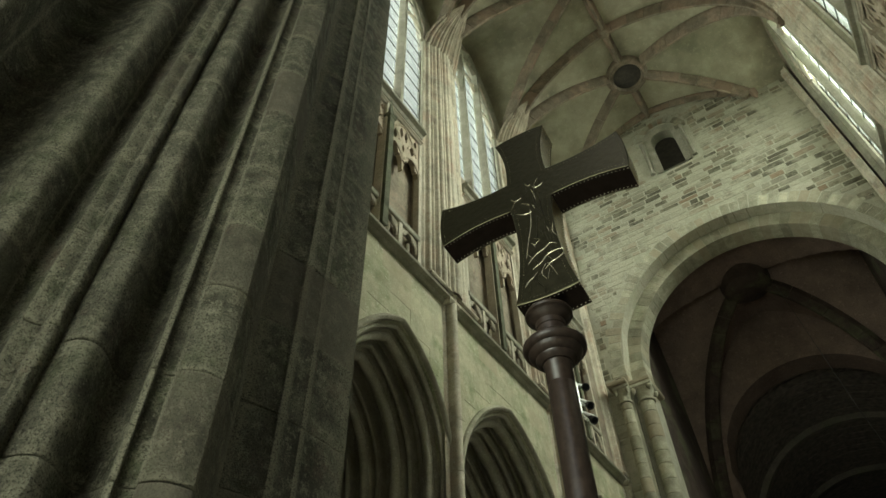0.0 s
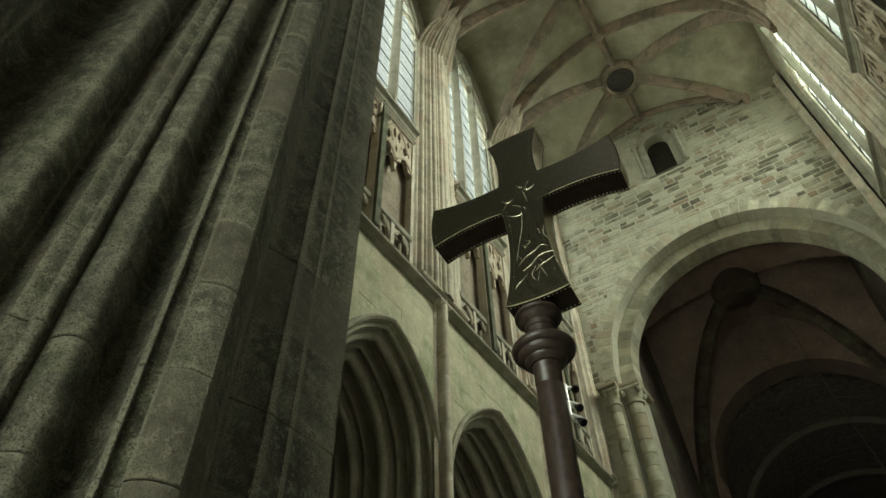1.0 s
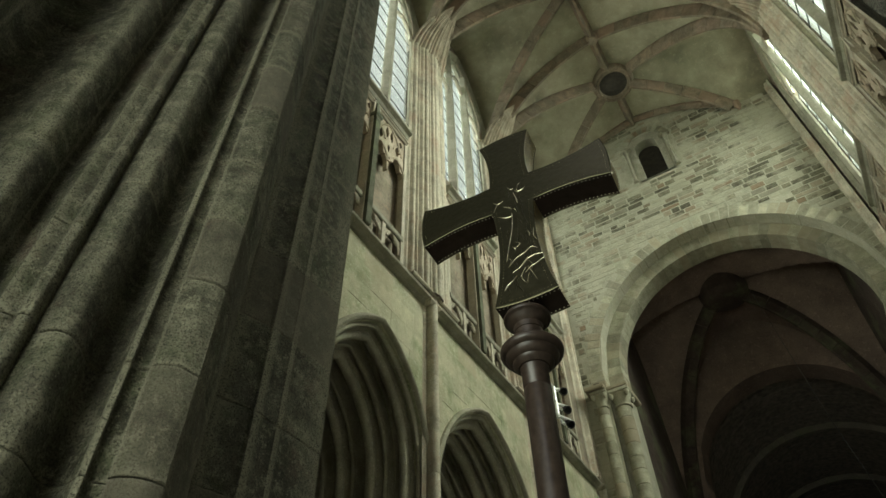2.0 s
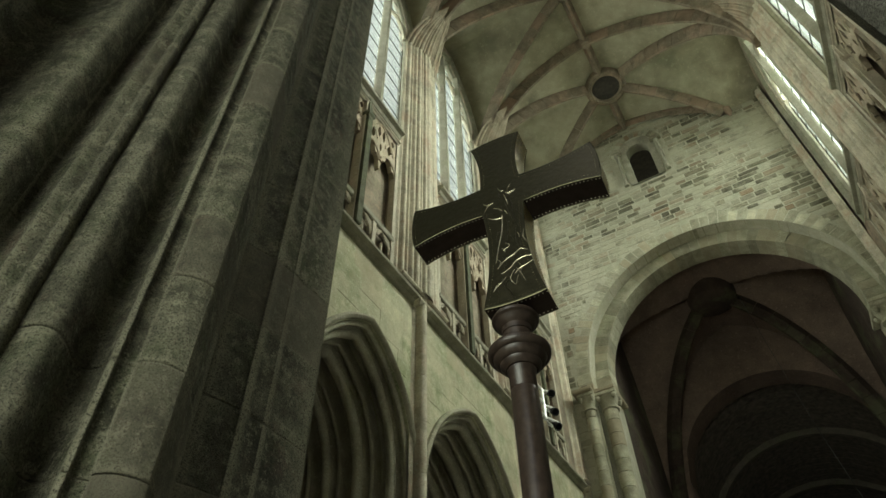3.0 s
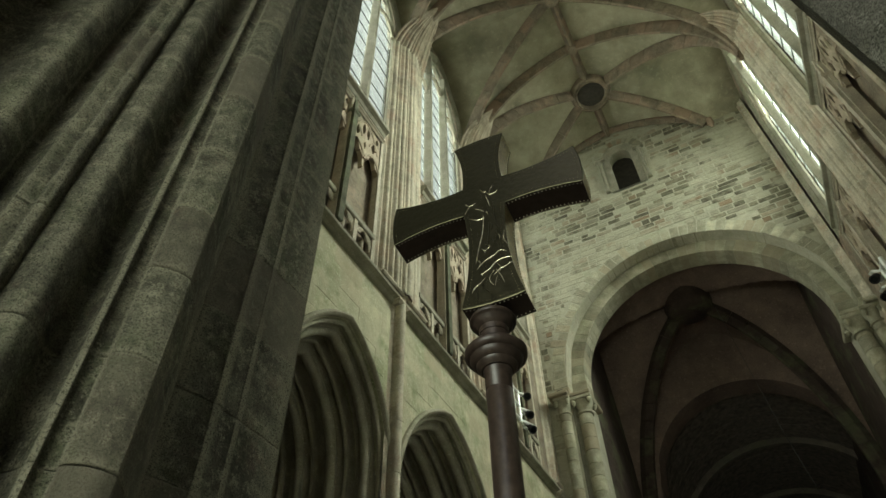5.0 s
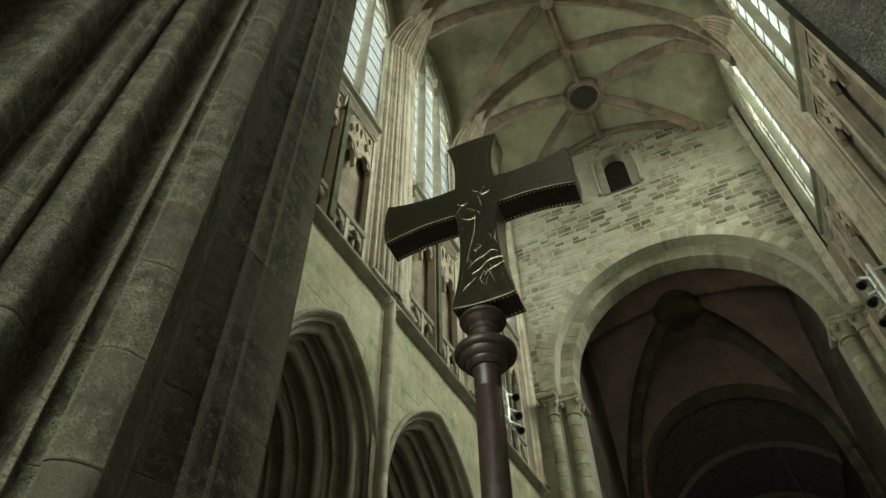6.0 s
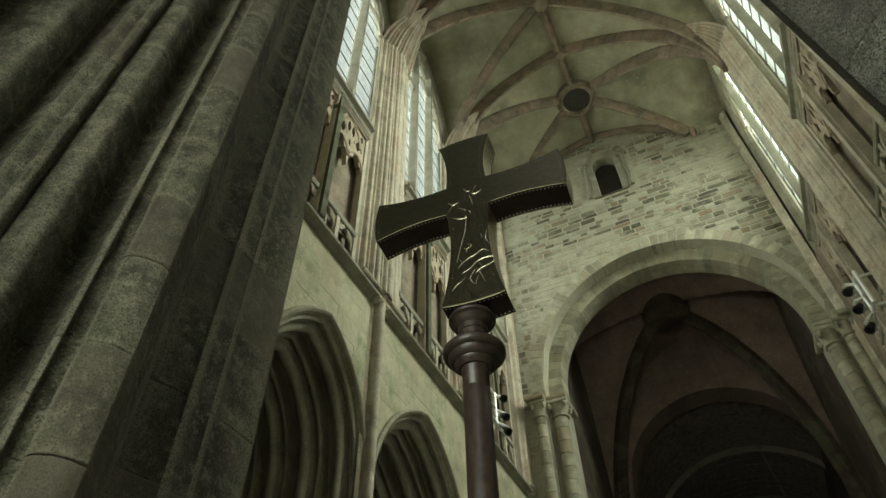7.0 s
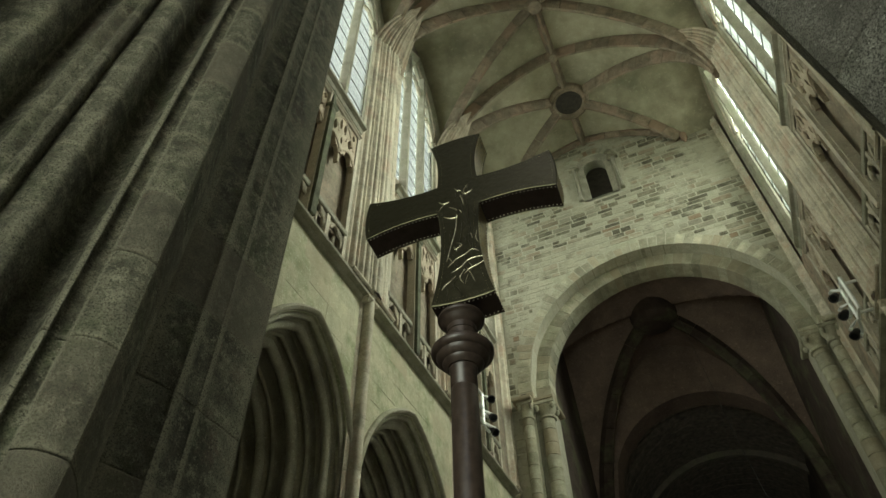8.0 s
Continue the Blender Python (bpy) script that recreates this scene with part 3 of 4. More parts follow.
        swept(g, side, [(-0.26, 0.10), (-0.25, 0.04), (-0.20, 0.0), (-0.15, 0.04), (-0.13, 0.10), (-0.10, 0.06), (-0.06, 0.05), (-0.03, 0.10), (0.0, 0.14), (0.02, 0.17), (0.05, 0.20), (0.05, GLAZE)], m, W_HALF, W_C, w_spring, SILL, 14)
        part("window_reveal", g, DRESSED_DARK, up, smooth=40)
    for k, m in enumerate(ups):
        win = thing("window_%s_%d" % (name, k + 1), side_x(side, GLAZE), m, GLASS0, "tall three-light clerestory window with clear leaded glass", "window", group="clerestory windows", kind="structure")
        pitch = 0.98
        for s in (-1, 1):
            g = Geo()
            y = m + s * pitch / 2
            g.loft([[(side_x(side, GLAZE + b), y + a, z) for a, b in ((-0.09, 0.0), (-0.09, -0.06), (-0.045, -0.21), (0.045, -0.21), (0.09, -0.06), (0.09, 0.0))] for z in (GLASS0 - 0.85, w_spring + 2.9)], True, True)
            # Same stone as the tracery, coloured darker against the lamp outside.
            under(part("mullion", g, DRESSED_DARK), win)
        g = Geo()
        for s in (-1, 0, 1):
            tracery_arch(g, side, GLAZE - 0.06, m + s * pitch, pitch / 2 - 0.02, 0.3, w_spring + (1.5 if s == 0 else 0.35), 0.06)
        ring_bar(g, side, GLAZE - 0.06, m - pitch / 2, w_spring + 2.0, 0.26, 0.05)
        ring_bar(g, side, GLAZE - 0.06, m + pitch / 2, w_spring + 2.0, 0.26, 0.05)
        under(part("window_tracery", g, DRESSED), win)
        g = Geo()
        rows = 11
        step = 0.66
        pane = pane_mesh(step)
        for s in (-1, 0, 1):
            for i in range(rows + 1):
                z = GLASS0 + i * step
                g.tube([(side_x(side, GLAZE - 0.015), m + s * pitch - 0.44, z), (side_x(side, GLAZE - 0.025), m + s * pitch, z + 0.015), (side_x(side, GLAZE - 0.015), m + s * pitch + 0.44, z)], 0.016, 4)
                if i < rows:
                    ob = new("pane", pane)
                    ob.parent = win
                    ob.location = (side * 0.05, s * pitch, i * step)
                    ob.rotation_euler = (0, radians(random.uniform(-0.8, 0.8)), radians(random.uniform(-0.8, 0.8)))
                    ob.visible_shadow = False
        under(part("saddle_bars", g, LEAD, label="dark iron saddle bars"), win)
    for k in range(6):
        g = Geo()
        half, proud, c_k = (0.34, 0.16, SHAFTS[k]) if k == 0 else (0.80, 0.24, SHAFTS[k] - (0.2 if side > 0 else 0.0))
        bundle = cluster(half, proud, 6 if k == 0 else 15, 0.055)
        shaft(g, side, c_k, bundle, STRING + 0.04, SPRING + (3.2 if k == 0 else 0.62))
        rings = []
        for i in range(13 if k else 0):
            u = 0.985 - 0.23 * i / 12
            off = wx_ * (1 - u) - 0.05
            sc = 1.0 - 0.86 * (i / 12) ** 1.2
            zz = SPRING + (CROWN - SPRING) * h_vault(u) - 0.25 * (1 - i / 12)
            rings.append([(side_x(side, -q * sc - off), c_k + (SHAFTS[k] - c_k) * i / 12 + p * sc, zz) for p, q in bundle])
        if rings:
            part("rib_springer", Geo().loft(rings, False), SPRINGER, up, "fan of mouldings where the vault ribs spring", smooth=40)
        g2 = Geo().box(*sorted((side_x(side, 0.05), side_x(side, -0.23))), c_k - half, c_k + half, STRING + 0.03, STRING + 0.12, 0.03)
        g2.box(*sorted((side_x(side, 0.05), side_x(side, -0.21))), SHAFTS[k] - 0.19, SHAFTS[k] + 0.19, STRING - 0.16, STRING - 0.02, 0.05)
        part("shaft_base", g2, SHAFT_STONE, up)
        part("wall_shaft", g, SHAFT_STONE, up, "bundle of slender stone wall shafts", smooth=40)
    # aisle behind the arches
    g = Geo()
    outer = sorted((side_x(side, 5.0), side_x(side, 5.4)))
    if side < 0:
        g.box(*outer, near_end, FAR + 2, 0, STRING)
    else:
        # Out-of-view openings made for the aisle lamp.
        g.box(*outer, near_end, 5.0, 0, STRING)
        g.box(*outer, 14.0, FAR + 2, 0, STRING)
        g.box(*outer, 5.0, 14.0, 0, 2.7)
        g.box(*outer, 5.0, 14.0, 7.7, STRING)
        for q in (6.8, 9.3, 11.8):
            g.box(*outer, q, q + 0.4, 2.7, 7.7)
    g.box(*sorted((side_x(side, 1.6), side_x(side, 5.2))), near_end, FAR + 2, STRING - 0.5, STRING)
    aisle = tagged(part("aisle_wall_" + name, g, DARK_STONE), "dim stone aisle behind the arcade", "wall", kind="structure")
    for k in range(1, 5):
        g = Geo()
        line = arch_line(0, 1.75, 0.6, A_SPRING - 0.4, 0.0, 10)
        g.loft([[(side_x(side, 3.3 + a), SHAFTS[k] + b, z + c) for b, c in ((-0.16, 0), (-0.1, -0.16), (0.1, -0.16), (0.16, 0))] for a, z in line], False)
        part("aisle_rib", g, DRESSED_DARK, aisle, smooth=40)
    return wall


DRESSED_WARM = stone("pinkish_dressed_stone", (0.35, 0.295, 0.22), (0.54, 0.46, 0.36), grain=2.5, blotch=0.8, bump=0.25, vary="", green=0.25, stain=0.45, mottle=0.35)
MOSSY = stone("green_black_post_stone", (0.06, 0.065, 0.042), (0.14, 0.145, 0.10), grain=3, blotch=0.9, bump=0.3, vary="")
DRESSED_PLAIN = stone("dressed_arch_stone", (0.30, 0.282, 0.215), (0.48, 0.452, 0.355), grain=3, blotch=0.6, bump=0.3, vary="", green=0.3, stain=0.4)
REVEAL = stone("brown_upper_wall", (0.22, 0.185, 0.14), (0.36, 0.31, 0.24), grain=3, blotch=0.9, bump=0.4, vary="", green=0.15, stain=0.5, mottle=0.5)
SHAFT_STONE = stone("streaked_shaft_stone", (0.47, 0.43, 0.335), (0.70, 0.645, 0.52), grain=2.2, blotch=0.8, bump=0.25, vary="", green=0.12, stain=0.4, mottle=0.6)
SPRINGER = stone("springer_stone", (0.28, 0.24, 0.18), (0.47, 0.41, 0.32), grain=2.5, blotch=0.8, bump=0.25, vary="", green=0.1, stain=0.5, mottle=0.5)
PANES = {}


def pane_mesh(step):
    if step not in PANES:
        PANES[step] = Geo().box(-0.004, 0.004, -0.54, 0.54, 0.006, step - 0.006).mesh("pane", GLASS)
    return PANES[step]


west_wall = arcade_wall(-1)
east_wall = arcade_wall(1)

# ---- unseen wall behind the camera, with two openings added for the rear lamps ----
g = Geo()
for x0, x1, z0, z1 in ((WEST - 5.4, -2.9, 0, CROWN + 0.5), (3.7, EAST + 5.4, 0, CROWN + 0.5), (-2.9, 1.1, 0, 1.1), (-2.9, 1.1, 5.8, 6.0), (-2.9, -0.3, 6.0, CROWN + 0.5), (1.1, 3.7, 0, 6.0), (-0.3, 3.7, 13.0, CROWN + 0.5)):
    g.box(x0, x1, BACK - 0.5, BACK, z0, z1)
tagged(part("wall_apse", g, ASHLAR), "unseen pale stone wall with two added window openings", "wall", kind="structure")

# ---- the old wall with the round arch ----
CX, A_Z, R_OUT, R_IN = -0.09, 11.66 + EYE, 3.87, 3.44
THICK, STEP = 1.10, 0.45
WIN = dict(x=-0.43, z0=18.67 + EYE, half=0.40, spring=20.48 + EYE)


def far_open(x):
    d = abs(x - CX)
    return A_Z + math.sqrt(R_OUT ** 2 - d * d) if d < R_OUT else 0.0


g = Geo()
cols = sorted([WEST - 0.2] + [CX - R_OUT + 2 * R_OUT * i / 40 for i in range(41)] + [WIN["x"] - 0.62, WIN["x"] + 0.62, EAST + 0.2])
for a, b in zip(cols, cols[1:]):
    za, zb = far_open(a + 1e-5), far_open(b - 1e-5)
    inside = a >= WIN["x"] - 0.63 and b <= WIN["x"] + 0.63
    spans = [(za, zb, WIN["z0"] - 0.02), (WIN["spring"] + 0.62, WIN["spring"] + 0.62, CROWN + 0.5)] if inside else [(za, zb, CROWN + 0.5)]
    for z_a, z_b, top in spans:
        p = [(x, y, z) for y in (FAR, FAR + THICK) for x, z in ((a, z_a), (b, z_b), (b, top), (a, top))]
        g.add(p, [(0, 1, 2, 3), (7, 6, 5, 4), (0, 4, 5, 1), (3, 2, 6, 7)])
far_wall = tagged(part("wall_far", g, MORTAR), "old rubble-coursed stone wall with broad lime joints", "wall", kind="structure")

# recessed inner order, soffit and jambs
g = Geo()
n = 48
line = [(CX + R_IN, 0.0)] + [(CX + R_IN * math.cos(math.pi * i / n), A_Z + R_IN * math.sin(math.pi * i / n)) for i in range(n + 1)] + [(CX - R_IN, 0.0)]
line2 = [(CX + R_OUT + 0.02, 0.0)] + [(CX + (R_OUT + 0.02) * math.cos(math.pi * i / n), A_Z + (R_OUT + 0.02) * math.sin(math.pi * i / n)) for i in range(n + 1)] + [(CX - R_OUT - 0.02, 0.0)]
g.loft([[(bx, FAR + STEP, bz), (ax, FAR + STEP, az), (ax, FAR + THICK, az)] for (ax, az), (bx, bz) in zip(line, line2)], False)
part("inner_order", g, MORTAR, far_wall, smooth=20)


def ring_stone(r0, r1, a0, a1, y0, y1, bev=0.012, n=2):
    """One voussoir round the arch's centre, its face towards -y."""
    g = Geo()
    rings = []
    for i in range(n + 1):
        a = a0 + (a1 - a0) * i / n
        c, s = math.cos(a), math.sin(a)
        rings.append([(CX + r * c, y, A_Z + r * s) for r, y in ((r0, y1), (r0, y0 + bev), (r0 + bev, y0), (r1 - bev, y0), (r1, y0 + bev), (r1, y1))])
    return g.loft(rings, True, True)


rng = random.Random(4)
count = 46
for i in range(count):
    a0, a1 = math.pi * i / count + 0.004, math.pi * (i + 1) / count - 0.004
    part("voussoir", ring_stone(R_OUT, R_OUT + rng.uniform(0.30, 0.52), a0, a1, FAR - 0.006 - rng.uniform(0, 0.006), FAR + STEP - 0.01), ARCH_PALE, far_wall)
count = 40
for i in range(count):
    a0, a1 = math.pi * i / count + 0.002, math.pi * (i + 1) / count - 0.002
    part("voussoir", ring_stone(R_IN - 0.01, R_OUT - 0.005, a0, a1, FAR + STEP - 0.012 - rng.uniform(0, 0.01), FAR + THICK - 0.01), ARCH_PALE, far_wall)
for s in (-1, 1):
    for r0, r1, y0, y1 in ((R_OUT, R_OUT + 0.42, FAR - 0.01, FAR + STEP - 0.01), (R_IN - 0.01, R_OUT - 0.005, FAR + STEP - 0.02, FAR + THICK - 0.01)):
        for z0, z1 in ((10.99 + EYE, 11.31 + EYE), (11.32 + EYE, A_Z - 0.006)):
            xs = sorted((CX + s * r0, CX + s * r1))
            part("voussoir", Geo().box(*xs, y0, y1, z0, z1, 0.012), ARCH_PALE, far_wall)


def capital(g, x, y, r, z):
    """Cushion capital on a necking, under its abacus."""
    g.turned(x, y, [(r * 1.0, z - 0.66), (r * 1.22, z - 0.64), (r * 1.22, z - 0.58), (r * 1.0, z - 0.56), (r * 1.06, z - 0.48), (r * 1.35, z - 0.30), (r * 1.55, z - 0.17)], 16)
    g.box(x - r * 1.55, x + r * 1.55, y - r * 1.55, y + r * 1.55, z - 0.26, z - 0.13, 0.03)
    for sx in (-1, 1):
        for sy in (-1, 1):
            g.turned(x + sx * r * 1.15, y + sy * r * 1.15, [(0.02, z - 0.42), (r * 0.38, z - 0.36), (r * 0.42, z - 0.28), (r * 0.2, z - 0.22)], 8)


TOP = 10.98 + EYE
for s in (-1, 1):
    for off, dy, r in ((4.08, -0.10, 0.15), (3.58, 0.16, 0.20)):
        x = CX + s * (off - (0.14 if s > 0 and off > 4 else 0.0))
        col = thing("nook_column", x, FAR + dy, 0, "engaged round column in pale stone drums with carved capital", "column", group="columns of the round arch", kind="structure")
        z, k = 0.0, 0
        while z < TOP - 0.66:
            h = min(0.34 + 0.08 * rng.random(), TOP - 0.66 - z)
            g = Geo().turned(x, FAR + dy, [(r - 0.012, z + 0.003), (r, z + 0.014), (r, z + h - 0.014), (r - 0.012, z + h - 0.003)], 18)
            under(part("drum", g, ARCH_PALE, smooth=40), col)
            z += h
        g = Geo()
        capital(g, x, FAR + dy, r, TOP)
        under(part("capital", g, ARCH_PALE, label="carved cushion capital", smooth=40), col)
    x0, x1 = sorted((CX + s * 3.46, CX + s * 3.89))
    part("jamb", Geo().box(x0, x1, FAR + 0.14, FAR + THICK - 0.02, 0.0, TOP - 0.15), MORTAR, far_wall)
    x0, x1 = sorted((CX + s * 3.28, CX + s * 3.92))
    g = Geo().box(x0, x1, FAR - 0.16, FAR + THICK, TOP - 0.14, TOP, 0.03)
    x0, x1 = sorted((CX + s * 3.86, CX + s * 4.42))
    g.box(x0, x1, FAR - 0.42, FAR + 0.1, TOP - 0.14, TOP, 0.03)
    part("abacus", g, ARCH_PALE, far_wall)

# small round-headed window
g = Geo()
wx, wz, wh, ws = WIN["x"], WIN["z0"], WIN["half"], WIN["spring"]


def round_line(half, foot, n=14):
    return [(wx + half, foot)] + [(wx + half * math.cos(math.pi * i / n), ws + half * math.sin(math.pi * i / n)) for i in range(n + 1)] + [(wx - half, foot)]


rings = []
for a, b in zip(round_line(0.64, wz), round_line(wh, wz)):
    rings.append([(a[0], FAR - 0.015, a[1]), (a[0] * 0.35 + b[0] * 0.65, FAR + 0.02, a[1] * 0.35 + b[1] * 0.65), (b[0], FAR + 0.06, b[1]), (b[0], FAR + 0.78, b[1])])
g.loft(rings, False)
a = round_line(0.63, wz)
top_z = ws + 0.63
outer = [(min(max(p[0], wx - 0.63), wx + 0.63), p[1]) for p in a]
for (x0_, z0_), (x1_, z1_) in zip(outer, outer[1:]):
    g.add([(x0_, FAR, z0_), (x1_, FAR, z1_), (x1_, FAR, top_z), (x0_, FAR, top_z)], [(0, 1, 2, 3)])
g.box(wx - 0.64, wx + 0.64, FAR + 0.0, FAR + 0.78, wz - 0.1, wz)
small_win = thing("window_far", wx, FAR, wz, "small dark round-headed window opening in old stone", "window", kind="structure")
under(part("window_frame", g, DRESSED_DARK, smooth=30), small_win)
# Dark sheet standing in for the shade deep inside the opening.
under(part("shutter", Geo().box(wx - 0.64, wx + 0.64, FAR + 0.45, FAR + 0.5, wz - 0.05, ws + 0.7), DARK_VOID, label="dark sheet for the shade deep in the opening"), small_win)
for s in (-1, 1):
    xx = wx + s * 0.74
    g = Geo().turned(xx + 0.02 * s, FAR - 0.05, [(0.08, wz), (0.08, wz + 0.10), (0.055, wz + 0.14), (0.055, ws - 0.18), (0.08, ws - 0.08), (0.09, ws)], 14)
    under(part("colonnette", g, DRESSED_DARK, smooth=40), small_win)
    g = Geo().box(xx - 0.2, xx + 0.2, FAR - 0.16, FAR + 0.05, ws, ws + 0.1, 0.02)
    under(part("impost", g, RUBBLE), small_win)
for i in range(13):
    a0, a1 = math.pi * i / 13 + 0.01, math.pi * (i + 1) / 13 - 0.01
    g = Geo()
    rings = [[(wx + r * math.cos(q), y, ws + 0.1 + r * math.sin(q)) for r, y in ((0.64, FAR + 0.1), (0.64, FAR - 0.03), (0.92, FAR - 0.03), (0.92, FAR + 0.1))] for q in (a0, (a0 + a1) / 2, a1)]
    g.loft(rings, True, True)
    under(part("voussoir", g, RUBBLE), small_win)

# ---- the nave beyond the arch: dim, brown ----
NY0, NY1 = FAR + THICK, FAR + 5.2
NZ = 15.55 + EYE
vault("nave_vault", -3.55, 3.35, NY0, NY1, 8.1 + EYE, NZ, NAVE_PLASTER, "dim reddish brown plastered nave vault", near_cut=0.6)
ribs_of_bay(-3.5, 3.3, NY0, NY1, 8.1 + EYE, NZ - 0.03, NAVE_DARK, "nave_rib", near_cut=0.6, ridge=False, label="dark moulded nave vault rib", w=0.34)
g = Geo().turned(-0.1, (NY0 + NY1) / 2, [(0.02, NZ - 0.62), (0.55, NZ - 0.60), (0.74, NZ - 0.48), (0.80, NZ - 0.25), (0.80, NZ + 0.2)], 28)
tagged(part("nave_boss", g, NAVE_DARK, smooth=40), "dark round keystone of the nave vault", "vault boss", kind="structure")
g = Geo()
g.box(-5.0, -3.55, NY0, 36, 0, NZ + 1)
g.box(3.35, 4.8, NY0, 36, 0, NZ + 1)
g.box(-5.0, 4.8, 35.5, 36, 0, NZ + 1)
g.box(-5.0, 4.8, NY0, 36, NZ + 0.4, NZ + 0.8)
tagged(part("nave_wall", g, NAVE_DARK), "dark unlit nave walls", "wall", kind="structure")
N_R, N_Z, N_X = 3.0, 10.3 + EYE, 0.1
g = Geo()
cols = [-3.55] + [N_X - N_R + 2 * N_R * i / 32 for i in range(33)] + [3.35]
for a, b in zip(cols, cols[1:]):
    za, zb = [(N_Z + math.sqrt(max(0, N_R ** 2 - (q - N_X) ** 2)) if abs(q - N_X) < N_R + 1e-6 and a >= N_X - N_R - 1e-6 and b <= N_X + N_R + 1e-6 else 0.0) for q in (a, b)]
    p = [(x, y, z) for y in (NY1, NY1 + 0.9) for x, z in ((a, za), (b, zb), (b, NZ + 0.4), (a, NZ + 0.4))]
    g.add(p, [(0, 1, 2, 3), (7, 6, 5, 4), (0, 4, 5, 1)])
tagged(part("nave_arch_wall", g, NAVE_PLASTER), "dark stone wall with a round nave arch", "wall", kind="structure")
ceil = Geo()
B_R, B_Z, B_X = 3.95, 9.7 + EYE, 0.5
for j in range(26):
    y = NY1 + 1.0 + j * 0.5
    for i in range(14):
        a0, a1 = math.pi * i / 14, math.pi * (i + 1) / 14
        rings = [[(B_X + r * math.cos(q), yy, B_Z + r * math.sin(q)) for r, yy in ((B_R, y + 0.01), (B_R, y + 0.48), (B_R + 0.05, y + 0.48), (B_R + 0.05, y + 0.01))] for q in (a0, a1)]
        ceil.loft(rings, True, False)
tagged(part("nave_barrel_ceiling", ceil, PLANK), "dark boarded barrel ceiling of the nave", "ceiling", kind="structure")
for y in (NY1 + 5.0, NY1 + 9.5):
    g = Geo()
    g.loft([[(B_X + r * math.cos(math.pi * i / 28), y + dy, B_Z + r * math.sin(math.pi * i / 28)) for r, dy in ((B_R, 0), (B_R - 0.22, 0.03), (B_R - 0.22, 0.22), (B_R, 0.25))] for i in range(29)], False)
    tagged(part("nave_ceiling_rib", g, DARK_STONE, smooth=30), "pale round rib across the boarded ceiling", "ceiling rib", group="nave ceiling ribs", kind="structure")


# ---- the near pier: a bundle of rolls, hollows and fillets in coursed granite ----
def polar(az, r):
    return (r * math.sin(radians(az)), r * math.cos(radians(az)))


def smooth_run(nodes, sub=4):
    """Catmull-Rom through (azimuth, distance) nodes."""
    if len(nodes) < 3:
        return [Vector(n) for n in nodes]
    pts = [Vector(n) for n in nodes]
    out = []
    for i in range(len(pts) - 1):
        a, b, c, d = pts[max(i - 1, 0)], pts[i], pts[i + 1], pts[min(i + 2, len(pts) - 1)]
        for k in range(sub):
            t = k / sub
            out.append(0.5 * ((2 * b) + (c - a) * t + (2 * a - 5 * b + 4 * c - d) * t * t + (3 * b - a - 3 * c + d) * t ** 3))
    return out + [pts[-1]]


# members, each a run of smooth pieces with sharp arrises between them
FLAT = [(a, x / math.sin(radians(a))) for a, x in ((42.66, 1.775), (44.5, 1.778), (46.4, 1.782), (46.55, 1.776), (46.95, 1.777), (47.1, 1.785), (48.2, 1.788), (48.4, 1.782), (48.8, 1.778), (49.25, 1.782), (49.45, 1.795), (51.0, 1.812), (52.4, 1.83), (53.2, 1.84))]
MEMBERS = {
    "face": [[(-42.5, 3.0), (-42.66, FLAT[0][1])]] + [[(-a, r), (-b, q)] for (a, r), (b, q) in zip(FLAT, FLAT[1:])],
    "shaft": [[(-53.2, 2.298), (-53.75, 2.20)], [(-53.75, 2.20), (-54.3, 2.10)], [(-54.3, 2.10), (-54.95, 2.035)], [(-54.95, 2.035), (-55.2, 2.008)], [(-55.2, 2.008), (-56.2, 1.992), (-57.4, 1.985), (-58.7, 1.995), (-59.5, 2.016)], [(-59.5, 2.016), (-59.65, 2.028)]],
    "hollow": [[(-59.65, 2.028), (-60.2, 2.034), (-60.8, 2.032), (-61.2, 2.02)], [(-61.2, 2.02), (-61.4, 2.006)], [(-61.4, 2.006), (-61.85, 2.008)], [(-61.85, 2.008), (-62.0, 2.04)], [(-62.0, 2.04), (-62.5, 2.085), (-63.4, 2.12), (-64.4, 2.105), (-65.3, 2.05), (-66.2, 1.995), (-67.3, 1.966), (-68.5, 1.975), (-69.4, 2.01), (-69.9, 2.035)]],
    "panel": [[(-69.9, 2.035), (-70.25, 2.012)], [(-70.25, 2.012), (-70.9, 1.995), (-71.6, 1.998)], [(-71.6, 1.998), (-71.85, 2.03)], [(-71.85, 2.03), (-73.5, 2.03)], [(-73.5, 2.03), (-73.8, 2.07), (-74.6, 2.12), (-75.5, 2.105)]],
    "side": [[(-75.5, 2.105), (-76.3, 2.075), (-77.3, 2.03), (-78.6, 2.01), (-79.8, 2.035), (-80.9, 2.10), (-82.6, 2.20), (-84.8, 2.255), (-87.2, 2.23), (-88.6, 2.16)]],
    "rear": [[(-88.6, 2.16), (-90.0, 2.04), (-91.6, 1.98), (-93.4, 2.01), (-95.4, 2.14)], [(-95.4, 2.16), (-98.0, 2.35), (-104.0, 2.55)]],
}


def member_line(runs):
    line = []
    for run in runs:
        pts = smooth_run(run)
        line += pts if not line else pts[1:]
    return line


